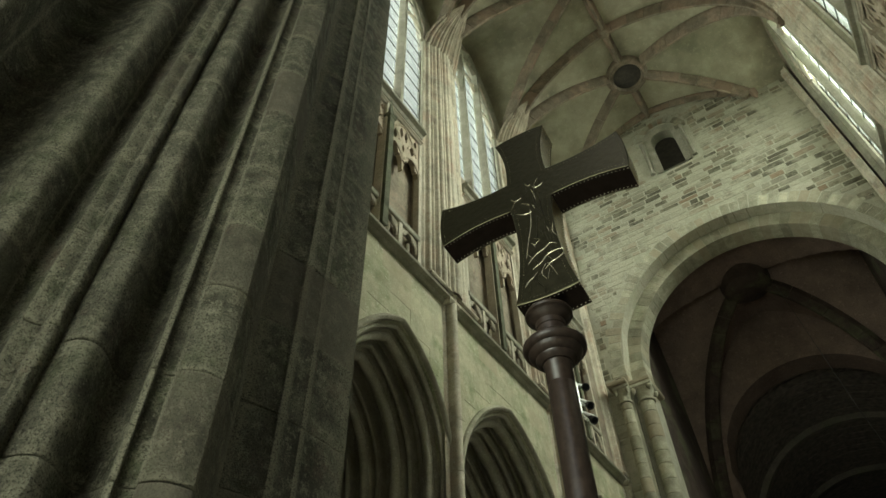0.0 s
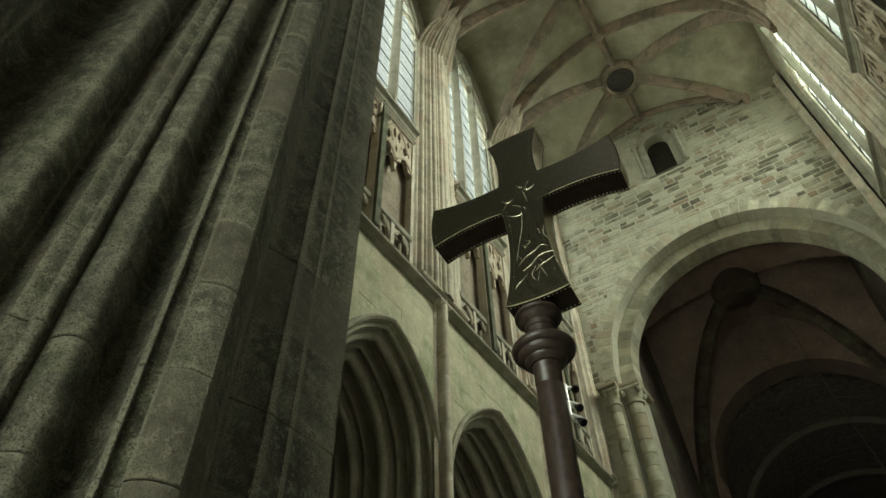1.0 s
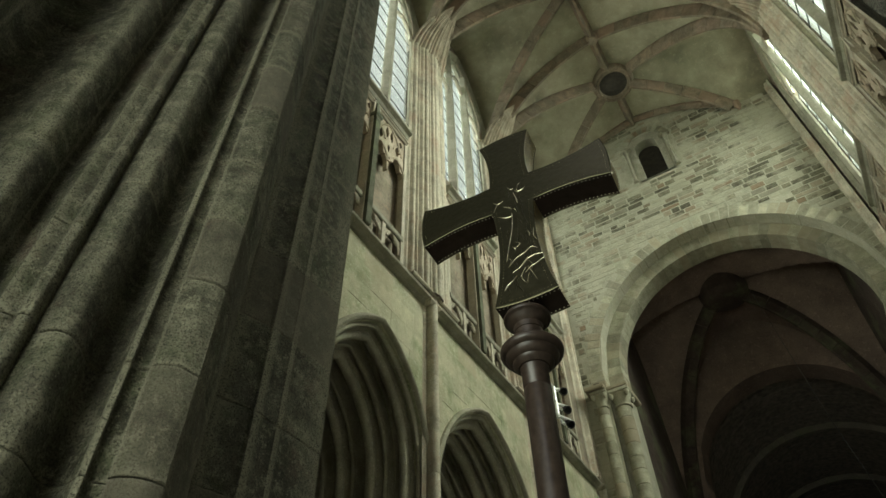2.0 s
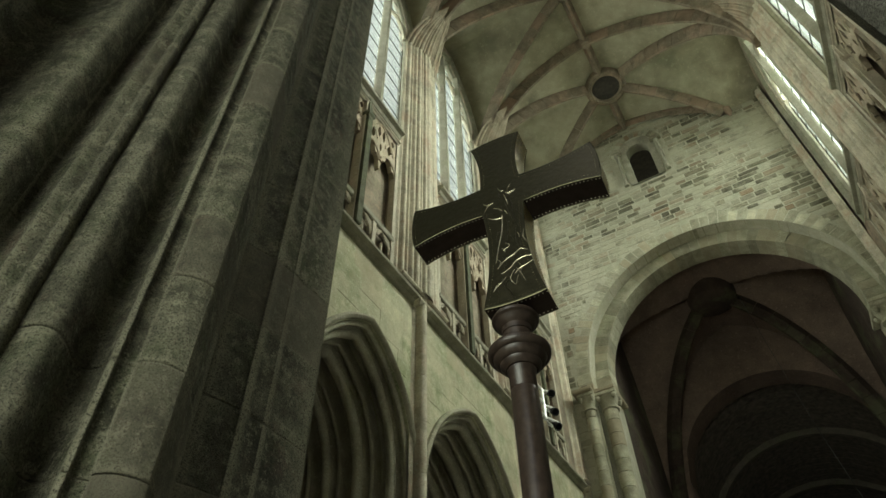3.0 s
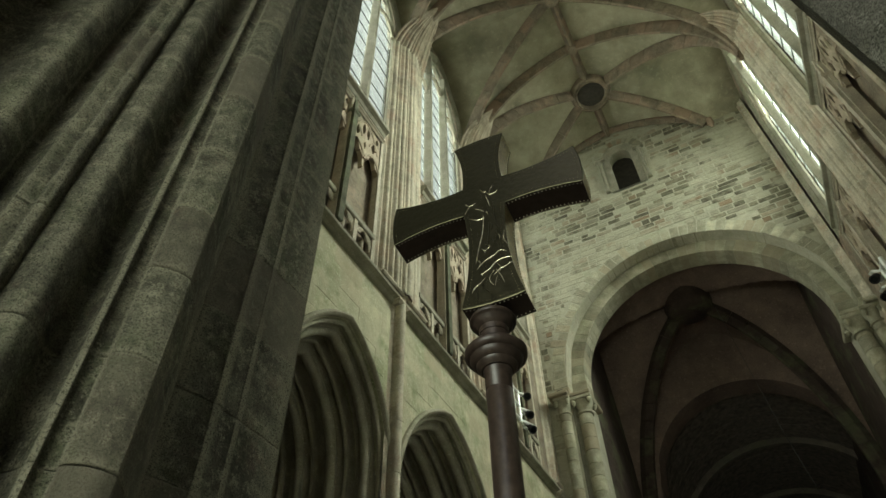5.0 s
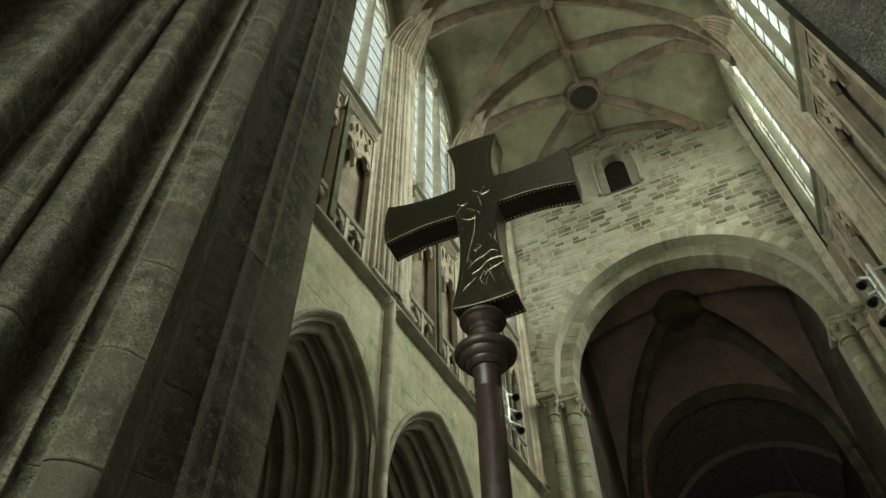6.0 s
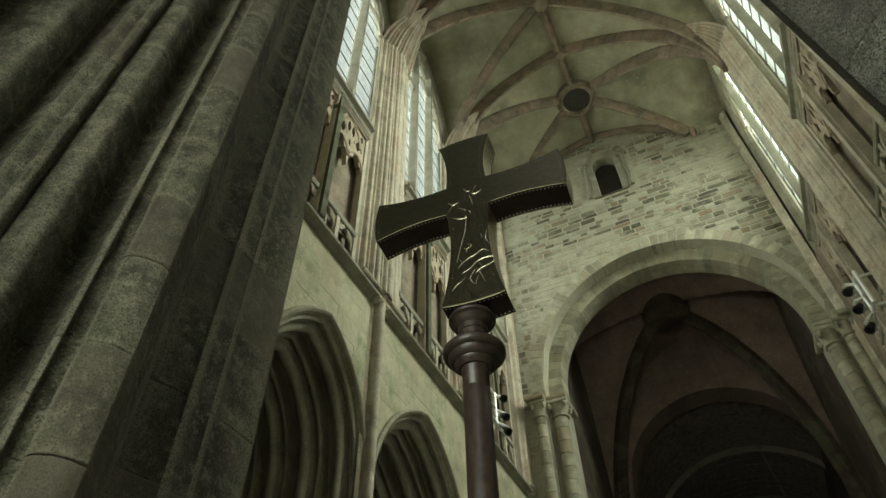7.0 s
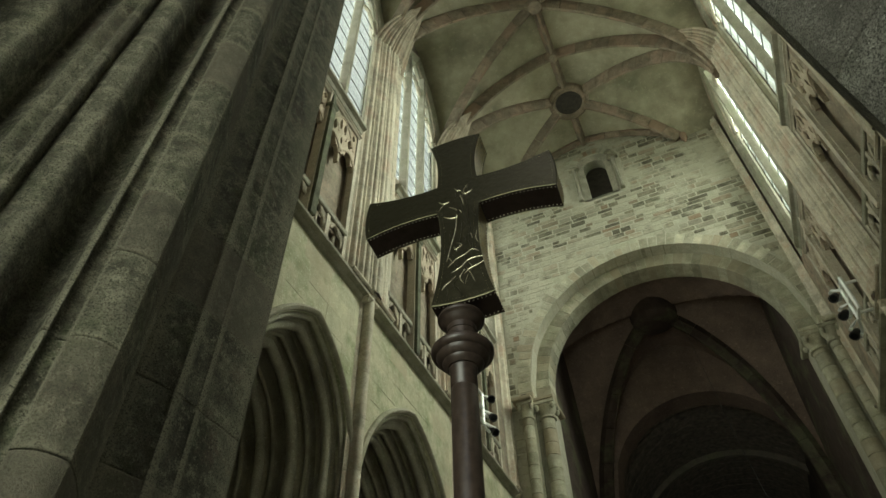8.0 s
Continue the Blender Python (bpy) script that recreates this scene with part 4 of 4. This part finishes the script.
def course_stone(line, z0, z1, wear, shift, back=0.3, lean=None):
    """One stone of a member: moulded front, plain back, worn arrises at the bed joints."""
    g = Geo()
    rings = []
    h = z1 - z0
    n = max(4, int(h / 0.05))
    steps = [(0.0, 0.008), (0.004 / h, 0.002), (0.012 / h, 0.0)] + [((0.03 + (h - 0.06) * i / n) / h, -wear * math.sin(math.pi * i / n)) for i in range(n + 1)] + [(1 - 0.012 / h, 0.0), (1 - 0.004 / h, 0.002), (1.0, 0.008)]
    for t, inset in steps:
        z = z0 + h * t
        ring = []
        for p in line:
            x, y = polar(p.x, p.y)
            lump = 0.007 * noise.noise(Vector((x * 9, y * 9, z * 9))) + 0.004 * noise.noise(Vector((x * 28, y * 28, z * 28)))
            chip = max(0.0, noise.noise(Vector((x * 14, y * 14, z * 14 + 7))) - 0.25) * (0.012 if min(t, 1 - t) * h < 0.02 else 0.0)
            ring.append((*polar(p.x, p.y + inset + shift + lump + chip), z))
        far = max(p.y for p in line) + back
        ring += [(*polar(line[-1].x, far), z), (*polar(line[0].x, far), z)]
        if lean:
            ring = [(x + lean(zz), y, zz) for x, y, zz in ring]
        rings.append(ring)
    return g.loft(rings, True, True)


pier = thing("clustered_pier", *polar(-65, 2.9), 0, "massive dark green-grey granite pier with rolls and hollows", "pier", kind="structure")
rng = random.Random(11)
beds = [EYE + 1.975 * q for q in (0.499, 0.703, 0.908, 1.092, 1.302, 1.558)]
while beds[-1] < 10.5:
    beds.append(beds[-1] + rng.uniform(0.38, 0.50))
while beds[0] > 0.3:
    beds.insert(0, beds[0] - rng.uniform(0.38, 0.46))
beds[0] = 0.0
for kind, runs in MEMBERS.items():
    line = member_line(runs)
    if kind in ("shaft", "hollow"):
        own = [b + (0.0 if kind == "shaft" else -0.015) for b in beds]
    else:
        own = [0.0]
        while own[-1] < 10.5:
            own.append(own[-1] + rng.uniform(0.36, 0.52))
    own[0] = 0.0
    gap = 0.0006 if kind == "face" else 0.003
    for z0, z1 in zip(own, own[1:]):
        ob = part("stone", course_stone(line, z0 + gap, z1 - gap, rng.uniform(0, 0.003), rng.uniform(-0.002, 0.002)), GRANITE, smooth=32)
        under(ob, pier)
core = Geo()
ring = [p for runs in MEMBERS.values() for p in member_line(runs)]
shell = [polar(p.x, p.y + 0.035) for p in ring] + [polar(-100, 4.2), polar(-65, 4.9), polar(-46, 4.4)]
core.loft([[(x, y, z) for x, y in shell] for z in (0.0, 10.4)], True, True)
upper = [polar(p.x, p.y + 0.02) for p in ring] + [polar(-100, 4.2), polar(-65, 4.9), polar(-46, 4.4)]
core.loft([[(x, y, z) for x, y in upper] for z in (10.4, CROWN - 0.6)], True, True)
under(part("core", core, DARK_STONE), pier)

# ---- the pier across, of which one corner leans into view ----
across = thing("springer_pier", *polar(42, 2.6), 0, "rough grey granite pier corner with a chamfered arris", "pier", kind="structure")


def lean_in(z):
    return -0.034 * max(0.0, z - 2.6)


R_EDGE = [[(27.75, 2.6), (28.15, 2.06)], [(28.15, 2.06), (29.7, 2.0)], [(29.7, 2.0), (38.0, 1.90), (48.0, 1.88), (58.0, 1.95), (68.0, 2.1)], [(68.0, 2.1), (72.0, 2.5)]]
line = member_line(R_EDGE)
z = 0.0
while z < 7.0:
    h = rng.uniform(0.42, 0.60)
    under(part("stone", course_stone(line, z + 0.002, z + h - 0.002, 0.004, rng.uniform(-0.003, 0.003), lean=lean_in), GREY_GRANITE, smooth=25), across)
    z += h
g = Geo()
shell = [polar(p.x, p.y + 0.04) for p in line] + [polar(64, 3.9), polar(46, 4.2), polar(32, 3.6)]
g.loft([[(x + lean_in(min(zz, 7.0)), y, zz) for x, y in shell] for zz in (0.0, 2.6, 7.0, 7.3)], True, True)
under(part("core", g, DARK_STONE), across)

# ---- the processional cross ----
X0, Y0, Z0 = -0.338, 0.884, EYE + 1.20
YAW = math.atan2(0.030, 0.448)
cross = thing("processional_cross", X0, Y0 + 0.031, 0, "dark brass processional cross with flared arms on a turned wooden staff", "cross")
cross.rotation_euler = (0, 0, YAW)
DEPTH = 0.031


def hang(ob):
    ob.parent = cross
    return ob


def cross_outline(n=8):
    """Half-plane outline (x, z) about the crossing: four arms with curved, flaring sides."""
    def side(p, q, bow):
        out = []
        for i in range(n):
            t = i / n
            x, y = p[0] + (q[0] - p[0]) * t, p[1] + (q[1] - p[1]) * t
            nx, ny = -(q[1] - p[1]), q[0] - p[0]
            k = bow * 4 * t * (1 - t)
            out.append((x + nx * k, y + ny * k))
        return out
    a, b = 0.049, 0.0485
    up, down, arm, fl = 0.222, -0.328, 0.2245, 0.0655
    c = [(a, b), (fl, up), (-fl, up), (-a, b), (-arm, fl), (-arm, -fl), (-a, -b), (-fl, down), (fl, down), (a, -b), (arm, -fl), (arm, fl)]
    bows = [0.055, -0.05, 0.055, 0.055, -0.05, 0.055, 0.05, -0.04, 0.05, 0.055, -0.05, 0.055]
    out = []
    for i in range(12):
        out += side(c[i], c[(i + 1) % 12], bows[i])
    return out


OUTLINE = cross_outline()


def face_plate(y, inset, name, mat, thick):
    g = Geo()
    rows = []
    for k, (s, yy) in enumerate(((1.0, y), (1.0, y - thick * 0.6), (inset, y - thick))):
        rows.append([(x * s, yy, Z0 + zz * s) for x, zz in OUTLINE])
    g.loft(rows, True, False)
    g.add(rows[0], [tuple(range(len(OUTLINE)))])
    g.add(rows[-1], [tuple(range(len(OUTLINE) - 1, -1, -1))])
    return hang(part(name, g, mat))


face_plate(-DEPTH, 0.994, "front_plate", BRONZE, 0.002)
for k in range(12):
    run = [OUTLINE[(8 * k + i) % len(OUTLINE)] for i in range(9)]
    g = Geo().loft([[(x, y, Z0 + zz) for x, zz in run] for y in (-DEPTH, DEPTH)], False)
    # Level sides take the shaded tone, upright sides the lit one.
    if abs(run[-1][0] - run[0][0]) > abs(run[-1][1] - run[0][1]):
        hang(part("under_band", g, BRASS_SHADED, label="dark brass band in a shaded tone"))
    else:
        hang(part("side_band", g, BRASS_LIT, label="golden brass side band in a lit tone"))
face_plate(DEPTH + 0.002, 0.999, "back_plate", BRONZE, 0.002)
edge = Geo()
for y in (-DEPTH - 0.001, DEPTH):
    loop = [(x, y, Z0 + zz) for x, zz in OUTLINE]
    edge.tube(loop + loop[:1], 0.0010, 5)
hang(part("edge_bead", edge, BRASS_EDGE, label="rubbed edge of the brass"))


def along(step):
    """Even places along the outline with the inward normal."""
    pts = OUTLINE + OUTLINE[:1]
    carry = 0.0
    for (x0, z0), (x1, z1) in zip(pts, pts[1:]):
        d = math.hypot(x1 - x0, z1 - z0)
        s = carry
        while s < d:
            yield x0 + (x1 - x0) * s / d, z0 + (z1 - z0) * s / d, -(z1 - z0) / d, (x1 - x0) / d
            s += step
        carry = s - d


def stud(g, c, axis, r):
    c, axis = Vector(c), Vector(axis).normalized()
    s = axis.orthogonal().normalized()
    t = axis.cross(s)
    rings = [[c + axis * (h * r) + (s * math.cos(q) + t * math.sin(q)) * (w * r) for q in [math.pi * i / 3 for i in range(6)]] for h, w in ((-0.3, 1.0), (0.35, 0.85), (0.8, 0.35))]
    g.loft(rings, True, True)


nails, pearls = Geo(), Geo()
for x, zz, nx, nz in along(0.0088):
    for y in (-DEPTH + 0.005, DEPTH - 0.005):
        stud(nails, (x, y, Z0 + zz), (-nx, 0, -nz), 0.0014)
for x, zz, nx, nz in along(0.0075):
    stud(pearls, (x + nx * 0.009, -DEPTH - 0.0028, Z0 + zz + nz * 0.009), (0, -1, 0), 0.0010)
tagged(hang(part("edge_nails", nails, NAIL)), "rows of tiny bright nails", kind="stuff")
tagged(hang(part("pearl_border", pearls, BRONZE_LIGHT)), "fine beaded border", kind="stuff")


def ridge(g, pts, r):
    """A soft raised fold on the front plate."""
    y = -DEPTH - 0.0025
    dense = []
    v = [Vector((x, 0, zz)) for x, zz in pts]
    for i in range(len(v) - 1):
        a, b, c, d = v[max(i - 1, 0)], v[i], v[i + 1], v[min(i + 2, len(v) - 1)]
        for k in range(5):
            t = k / 5
            dense.append(0.5 * ((2 * b) + (c - a) * t + (2 * a - 5 * b + 4 * c - d) * t * t + (3 * b - a - 3 * c + d) * t ** 3))
    dense.append(v[-1])
    m = len(dense) - 1
    rings = []
    for i, p in enumerate(dense):
        t = (dense[min(i + 1, m)] - dense[max(i - 1, 0)]).normalized()
        s = Vector((-t.z, 0, t.x))
        w = r * (0.25 + 0.75 * math.sin(math.pi * (0.06 + 0.88 * i / m)))
        rings.append([(p.x + s.x * a * w, y - b * w, Z0 + p.z + s.z * a * w) for a, b in ((-1.2, -0.2), (-0.7, 0.45), (0, 0.7), (0.7, 0.45), (1.2, -0.2))])
    g.loft(rings, True, True)


FOLDS = [
    ([(-0.045, -0.010), (-0.034, -0.022), (-0.020, -0.018)], 0.0030),
    ([(0.010, 0.006), (0.016, -0.004), (0.030, -0.002), (0.036, 0.004)], 0.0028),
    ([(-0.006, 0.026), (0.000, 0.014), (0.008, 0.012)], 0.0026),
    ([(-0.022, -0.038), (-0.008, -0.048), (-0.002, -0.058)], 0.0028),
    ([(-0.036, -0.066), (-0.020, -0.078), (-0.002, -0.080)], 0.0030),
    ([(-0.004, -0.070), (-0.008, -0.120), (-0.020, -0.170), (-0.030, -0.215)], 0.0030),
    ([(0.006, -0.030), (0.012, -0.070), (0.020, -0.110)], 0.0020),
    ([(0.024, -0.040), (0.022, -0.085), (0.030, -0.130)], 0.0022),
    ([(0.008, -0.095), (0.004, -0.145), (-0.008, -0.195)], 0.0026),
    ([(0.026, -0.120), (0.020, -0.160), (0.024, -0.195)], 0.0022),
    ([(0.040, -0.140), (0.036, -0.165), (0.044, -0.185)], 0.0022),
    ([(-0.028, -0.232), (-0.010, -0.214), (0.010, -0.206), (0.026, -0.196), (0.040, -0.206)], 0.0036),
    ([(-0.020, -0.250), (0.000, -0.240), (0.014, -0.226), (0.034, -0.222), (0.050, -0.226)], 0.0036),
    ([(0.006, -0.262), (0.020, -0.250), (0.034, -0.246), (0.052, -0.238)], 0.0030),
    ([(-0.042, -0.292), (-0.034, -0.280), (-0.022, -0.272), (-0.012, -0.262)], 0.0030),
    ([(-0.018, -0.285), (-0.008, -0.272), (0.004, -0.276)], 0.0026),
]
fold_rng = random.Random(3)
for i in range(38):
    x, zz = fold_rng.uniform(-0.036, 0.036), fold_rng.uniform(-0.30, 0.03)
    bend, tall = fold_rng.uniform(-0.012, 0.012), fold_rng.uniform(0.015, 0.045)
    FOLDS.append(([(x, zz), (x + bend, zz - tall * 0.5), (x + bend * fold_rng.uniform(-0.5, 2.0), zz - tall)], fold_rng.uniform(0.0012, 0.0022)))
for pts, r in FOLDS:
    g = Geo()
    ridge(g, pts, r * 0.46)
    hang(part("relief_fold", g, BRONZE_LIGHT if r > 0.0027 or fold_rng.random() < 0.3 else BRONZE, smooth=60))

AX, AY = -0.015, 0.0
NECK = Z0 - 0.330
g = Geo().turned(AX, AY, [(0.020, NECK + 0.004), (0.027, NECK - 0.004), (0.027, NECK - 0.010), (0.033, NECK - 0.013), (0.0435, NECK - 0.017), (0.0462, NECK - 0.022), (0.0455, NECK - 0.026), (0.0415, NECK - 0.0285), (0.0395, NECK - 0.030), (0.0375, NECK - 0.036), (0.032, NECK - 0.041), (0.0288, NECK - 0.044), (0.0285, NECK - 0.056), (0.0272, NECK - 0.0565), (0.0272, NECK - 0.0585), (0.0285, NECK - 0.059), (0.0285, NECK - 0.074), (0.0275, NECK - 0.075), (0.0275, NECK - 0.077), (0.029, NECK - 0.078), (0.032, NECK - 0.083)], 36)
hang(part("neck", g, WOOD, label="turned dark wooden neck", smooth=35))
K = NECK - 0.083
g = Geo().turned(AX, AY, [(0.030, K + 0.002), (0.040, K - 0.003), (0.053, K - 0.010), (0.0588, K - 0.017), (0.0592, K - 0.022), (0.0575, K - 0.027), (0.0525, K - 0.031), (0.0500, K - 0.0315), (0.0485, K - 0.035), (0.0465, K - 0.040), (0.0405, K - 0.0455), (0.0385, K - 0.046), (0.0375, K - 0.050), (0.033, K - 0.055), (0.030, K - 0.058)], 44)
hang(part("knop", g, WOOD, label="round turned wooden knop", smooth=35))
P = K - 0.058
g = Geo().turned(AX, AY, [(0.0265, P + 0.002), (0.0265, P - 0.006), (0.0244, P - 0.009), (0.0244, P - 0.040), (0.0234, P - 0.0415), (0.0234, P - 0.0435), (0.0244, P - 0.045), (0.0244, P - 0.30), (0.0244, 0.10)], 32)
hang(part("staff", g, WOOD, label="dark wooden staff", smooth=35))
g = Geo().turned(AX, AY, [(0.16, 0.0), (0.16, 0.03), (0.13, 0.05), (0.05, 0.07), (0.036, 0.10), (0.034, 0.20), (0.028, 0.205)], 32)
hang(part("stand", g, WOOD, label="weighted round foot", smooth=35))


# ---- clusters of stage spotlights on the walls ----
LENS = plain("dark_lens_glass", (0.02, 0.022, 0.025), rough=0.08, contrast=0.1, bump=0.0)


def spot_rig(side, y, z, drops):
    rig = thing("spotlight_rig", side_x(side, -0.05), y, z, "three black spotlights on a bare aluminium wall bracket", "spotlight", group="spotlight rigs")
    x, by = side_x(side, -0.46), y - 0.50
    g = Geo()
    for dy in (-0.17, 0.17):
        g.tube([(x, by + dy, z - 0.42), (x, by + dy, z + 0.42)], 0.042, 8)
    for dz in (-0.38, 0.0, 0.38):
        g.tube([(x, by - 0.17, z + dz), (x, by + 0.17, z + dz)], 0.036, 6)
    for dz in (-0.38, 0.38):
        g.tube([(side_x(side, 0.02), by, z + dz), (x, by, z + dz)], 0.034, 6)
    under(part("bracket", g, ALU, label="bare aluminium ladder bracket"), rig)
    for i, dz in enumerate(drops):
        c = Vector((side_x(side, -0.56), y + 0.04 * (i - 1), z + dz))
        way = Vector((-side * 0.50, -0.45 + 0.12 * i, -0.66)).normalized()
        s = way.orthogonal().normalized()
        t = way.cross(s)
        can = Geo()
        can.loft([[c + way * a + (s * math.cos(q) + t * math.sin(q)) * r for q in [2 * math.pi * j / 16 for j in range(16)]] for a, r in ((-0.12, 0.04), (-0.10, 0.065), (0.0, 0.076), (0.06, 0.080), (0.06, 0.098), (0.10, 0.098), (0.10, 0.080), (0.075, 0.072))], True, True)
        lamp = under(part("lamp_housing", can, BLACK, label="black lamp housing", smooth=40), rig)
        lens = Geo().loft([[c + way * 0.08 + (s * math.cos(q) + t * math.sin(q)) * r for q in [2 * math.pi * j / 16 for j in range(16)]] for r in (0.071, 0.04, 0.004)], True, True)
        part("lens", lens, LENS, lamp, "dark glass lens")
        hook = Vector((x, by + 0.17, z + max(-0.36, min(0.36, dz))))
        yoke = Geo().tube([c + s * 0.115, c + s * 0.115 - way * 0.14, hook, c - s * 0.115 - way * 0.14, c - s * 0.115], 0.036, 6)
        under(part("yoke", yoke, ALU), rig)
    return rig


spot_rig(-1, 12.70, 8.76 + EYE, (0.44, -0.04, -0.40))
spot_rig(1, 12.55, 8.86 + EYE, (0.46, 0.02, -0.46))

# ---- thin cable hanging in the nave ----
g = Geo().tube([(0.70, 19.0, NZ - 0.6), (1.05, 19.0, 11.2), (1.6, 19.0, 6.3)], 0.007, 6)
tagged(part("hanging_cable", g, LEAD), "thin pale cable hanging from the nave vault", "cable")


# ---- blocks of the old wall ----
def block_mesh(w, h):
    g = Geo()
    b = 0.008
    rings = [[(x0, y, z0), (x1, y, z0), (x1, y, z1), (x0, y, z1)] for y, x0, x1, z0, z1 in ((0.03, 0, w, 0, h), (-0.001, 0, w, 0, h), (-0.007, b, w - b, b, h - b))]
    g.loft(rings, True, False)
    g.add(rings[-1], [(0, 1, 2, 3)])
    return g


rng = random.Random(7)
LENGTHS = [0.28, 0.36, 0.44, 0.54, 0.66]
HEIGHTS = [0.175, 0.205, 0.24]
SHARED = {}
rest = Geo()
singles = 0
z = 6.0
while z < CROWN + 0.3:
    hh = rng.choice(HEIGHTS)
    zm = z + hh / 2
    x = WEST + rng.uniform(-0.3, 0.0)
    while x < EAST:
        for ww in (rng.choice(LENGTHS), 0.24, 0.17):
            x1 = x + ww
            cut = False
            for px, pz in ((x, z), (x1, z), (x, z + hh), (x1, z + hh), ((x + x1) / 2, zm)):
                if pz > A_Z and math.hypot(px - CX, pz - A_Z) < R_OUT + 0.40:
                    cut = True
                if pz <= A_Z and abs(px - CX) < R_OUT + 0.02:
                    cut = True
                if abs(px - WIN["x"]) < 0.98 and WIN["z0"] - 0.02 < pz < WIN["spring"] + 0.2:
                    cut = True
                if math.hypot(px - WIN["x"], pz - WIN["spring"] - 0.1) < 0.95 and pz > WIN["spring"]:
                    cut = True
            if not cut:
                break
        if not cut and x > WEST - 0.05 and rng.random() > 0.04:
            dz = rng.uniform(-0.012, 0.012)
            if 16.4 < z < 19.6 and singles < 300:
                key = (ww, hh)
                if key not in SHARED:
                    SHARED[key] = block_mesh(ww - 0.045, hh - 0.042).mesh("stone_block", RUBBLE)
                ob = new("stone_block", SHARED[key])
                ob.parent = far_wall
                ob.location = (x, FAR - rng.uniform(0, 0.006), z + dz)
                ob.rotation_euler = (0, radians(rng.uniform(-0.7, 0.7)), 0)
                singles += 1
            else:
                b = block_mesh(ww - 0.045, hh - 0.042)
                oy = FAR - rng.uniform(0, 0.006)
                rest.add([(px + x, py + oy, pz + z + dz) for px, py, pz in b.v], b.f)
        x = x1 if not cut else x + 0.06
    z += hh
tagged(part("stone_blocks", rest, RUBBLE_MANY, far_wall), "uneven pale stone blocks", kind="stuff")


# ---- ashlar blocks of the arcade wall over its arches ----
rng = random.Random(21)
ASHLARS = {}
ARCH_MIDS = [(SHAFTS[k] + SHAFTS[k + 1]) / 2 for k in range(4)]


def ashlar_mesh(w, h):
    g = Geo()
    b = 0.0006
    rings = [[(x, y0, z0), (x, y1, z0), (x, y1, z1), (x, y0, z1)] for x, y0, y1, z0, z1 in ((-0.03, 0, w, 0, h), (0.001, 0, w, 0, h), (0.005, b, w - b, b, h - b))]
    g.loft(rings, True, False)
    g.add(rings[-1], [(0, 1, 2, 3)])
    return g.mesh("ashlar_block", ASHLAR_BLOCK)


row_z = [STRING - 0.24]
while row_z[-1] > 5.0:
    row_z.append(row_z[-1] - rng.choice([0.36, 0.40, 0.44]))
for z1, z0 in zip(row_z, row_z[1:]):
    for k in range(4):
        y, end = SHAFTS[k + 1] + 0.28, SHAFTS[k] - 0.28
        while y < end - 0.1:
            for ww in (rng.choice([0.55, 0.68, 0.80]), 0.42, 0.28, 0.18, 0.12):
                ww = min(ww, end - y)
                cut = False
                for q in (y, y + ww, y + ww / 2):
                    a_mid, a_half = NEAR_ARCH if k == 2 else (ARCH_MIDS[k], A_HALF)
                    dd, lift = abs(q - a_mid), 0.35 if k == 2 else 0.0
                    if dd < a_half + 0.13 and z0 < (arch_top(q, a_mid, a_half + 0.13, A_C, A_SPRING + lift) if z0 > A_SPRING + lift else 99):
                        cut = True
                if not cut:
                    break
            if not cut and ww > 0.1:
                key = (round(ww, 2), round(z1 - z0, 2))
                if key not in ASHLARS:
                    ASHLARS[key] = ashlar_mesh(key[0] - 0.001, key[1] - 0.001)
                ob = new("ashlar_block", ASHLARS[key])
                ob.parent = west_wall
                ob.location = (WEST + rng.uniform(0, 0.0008), y, z0)
                y += ww
            else:
                y += 0.05
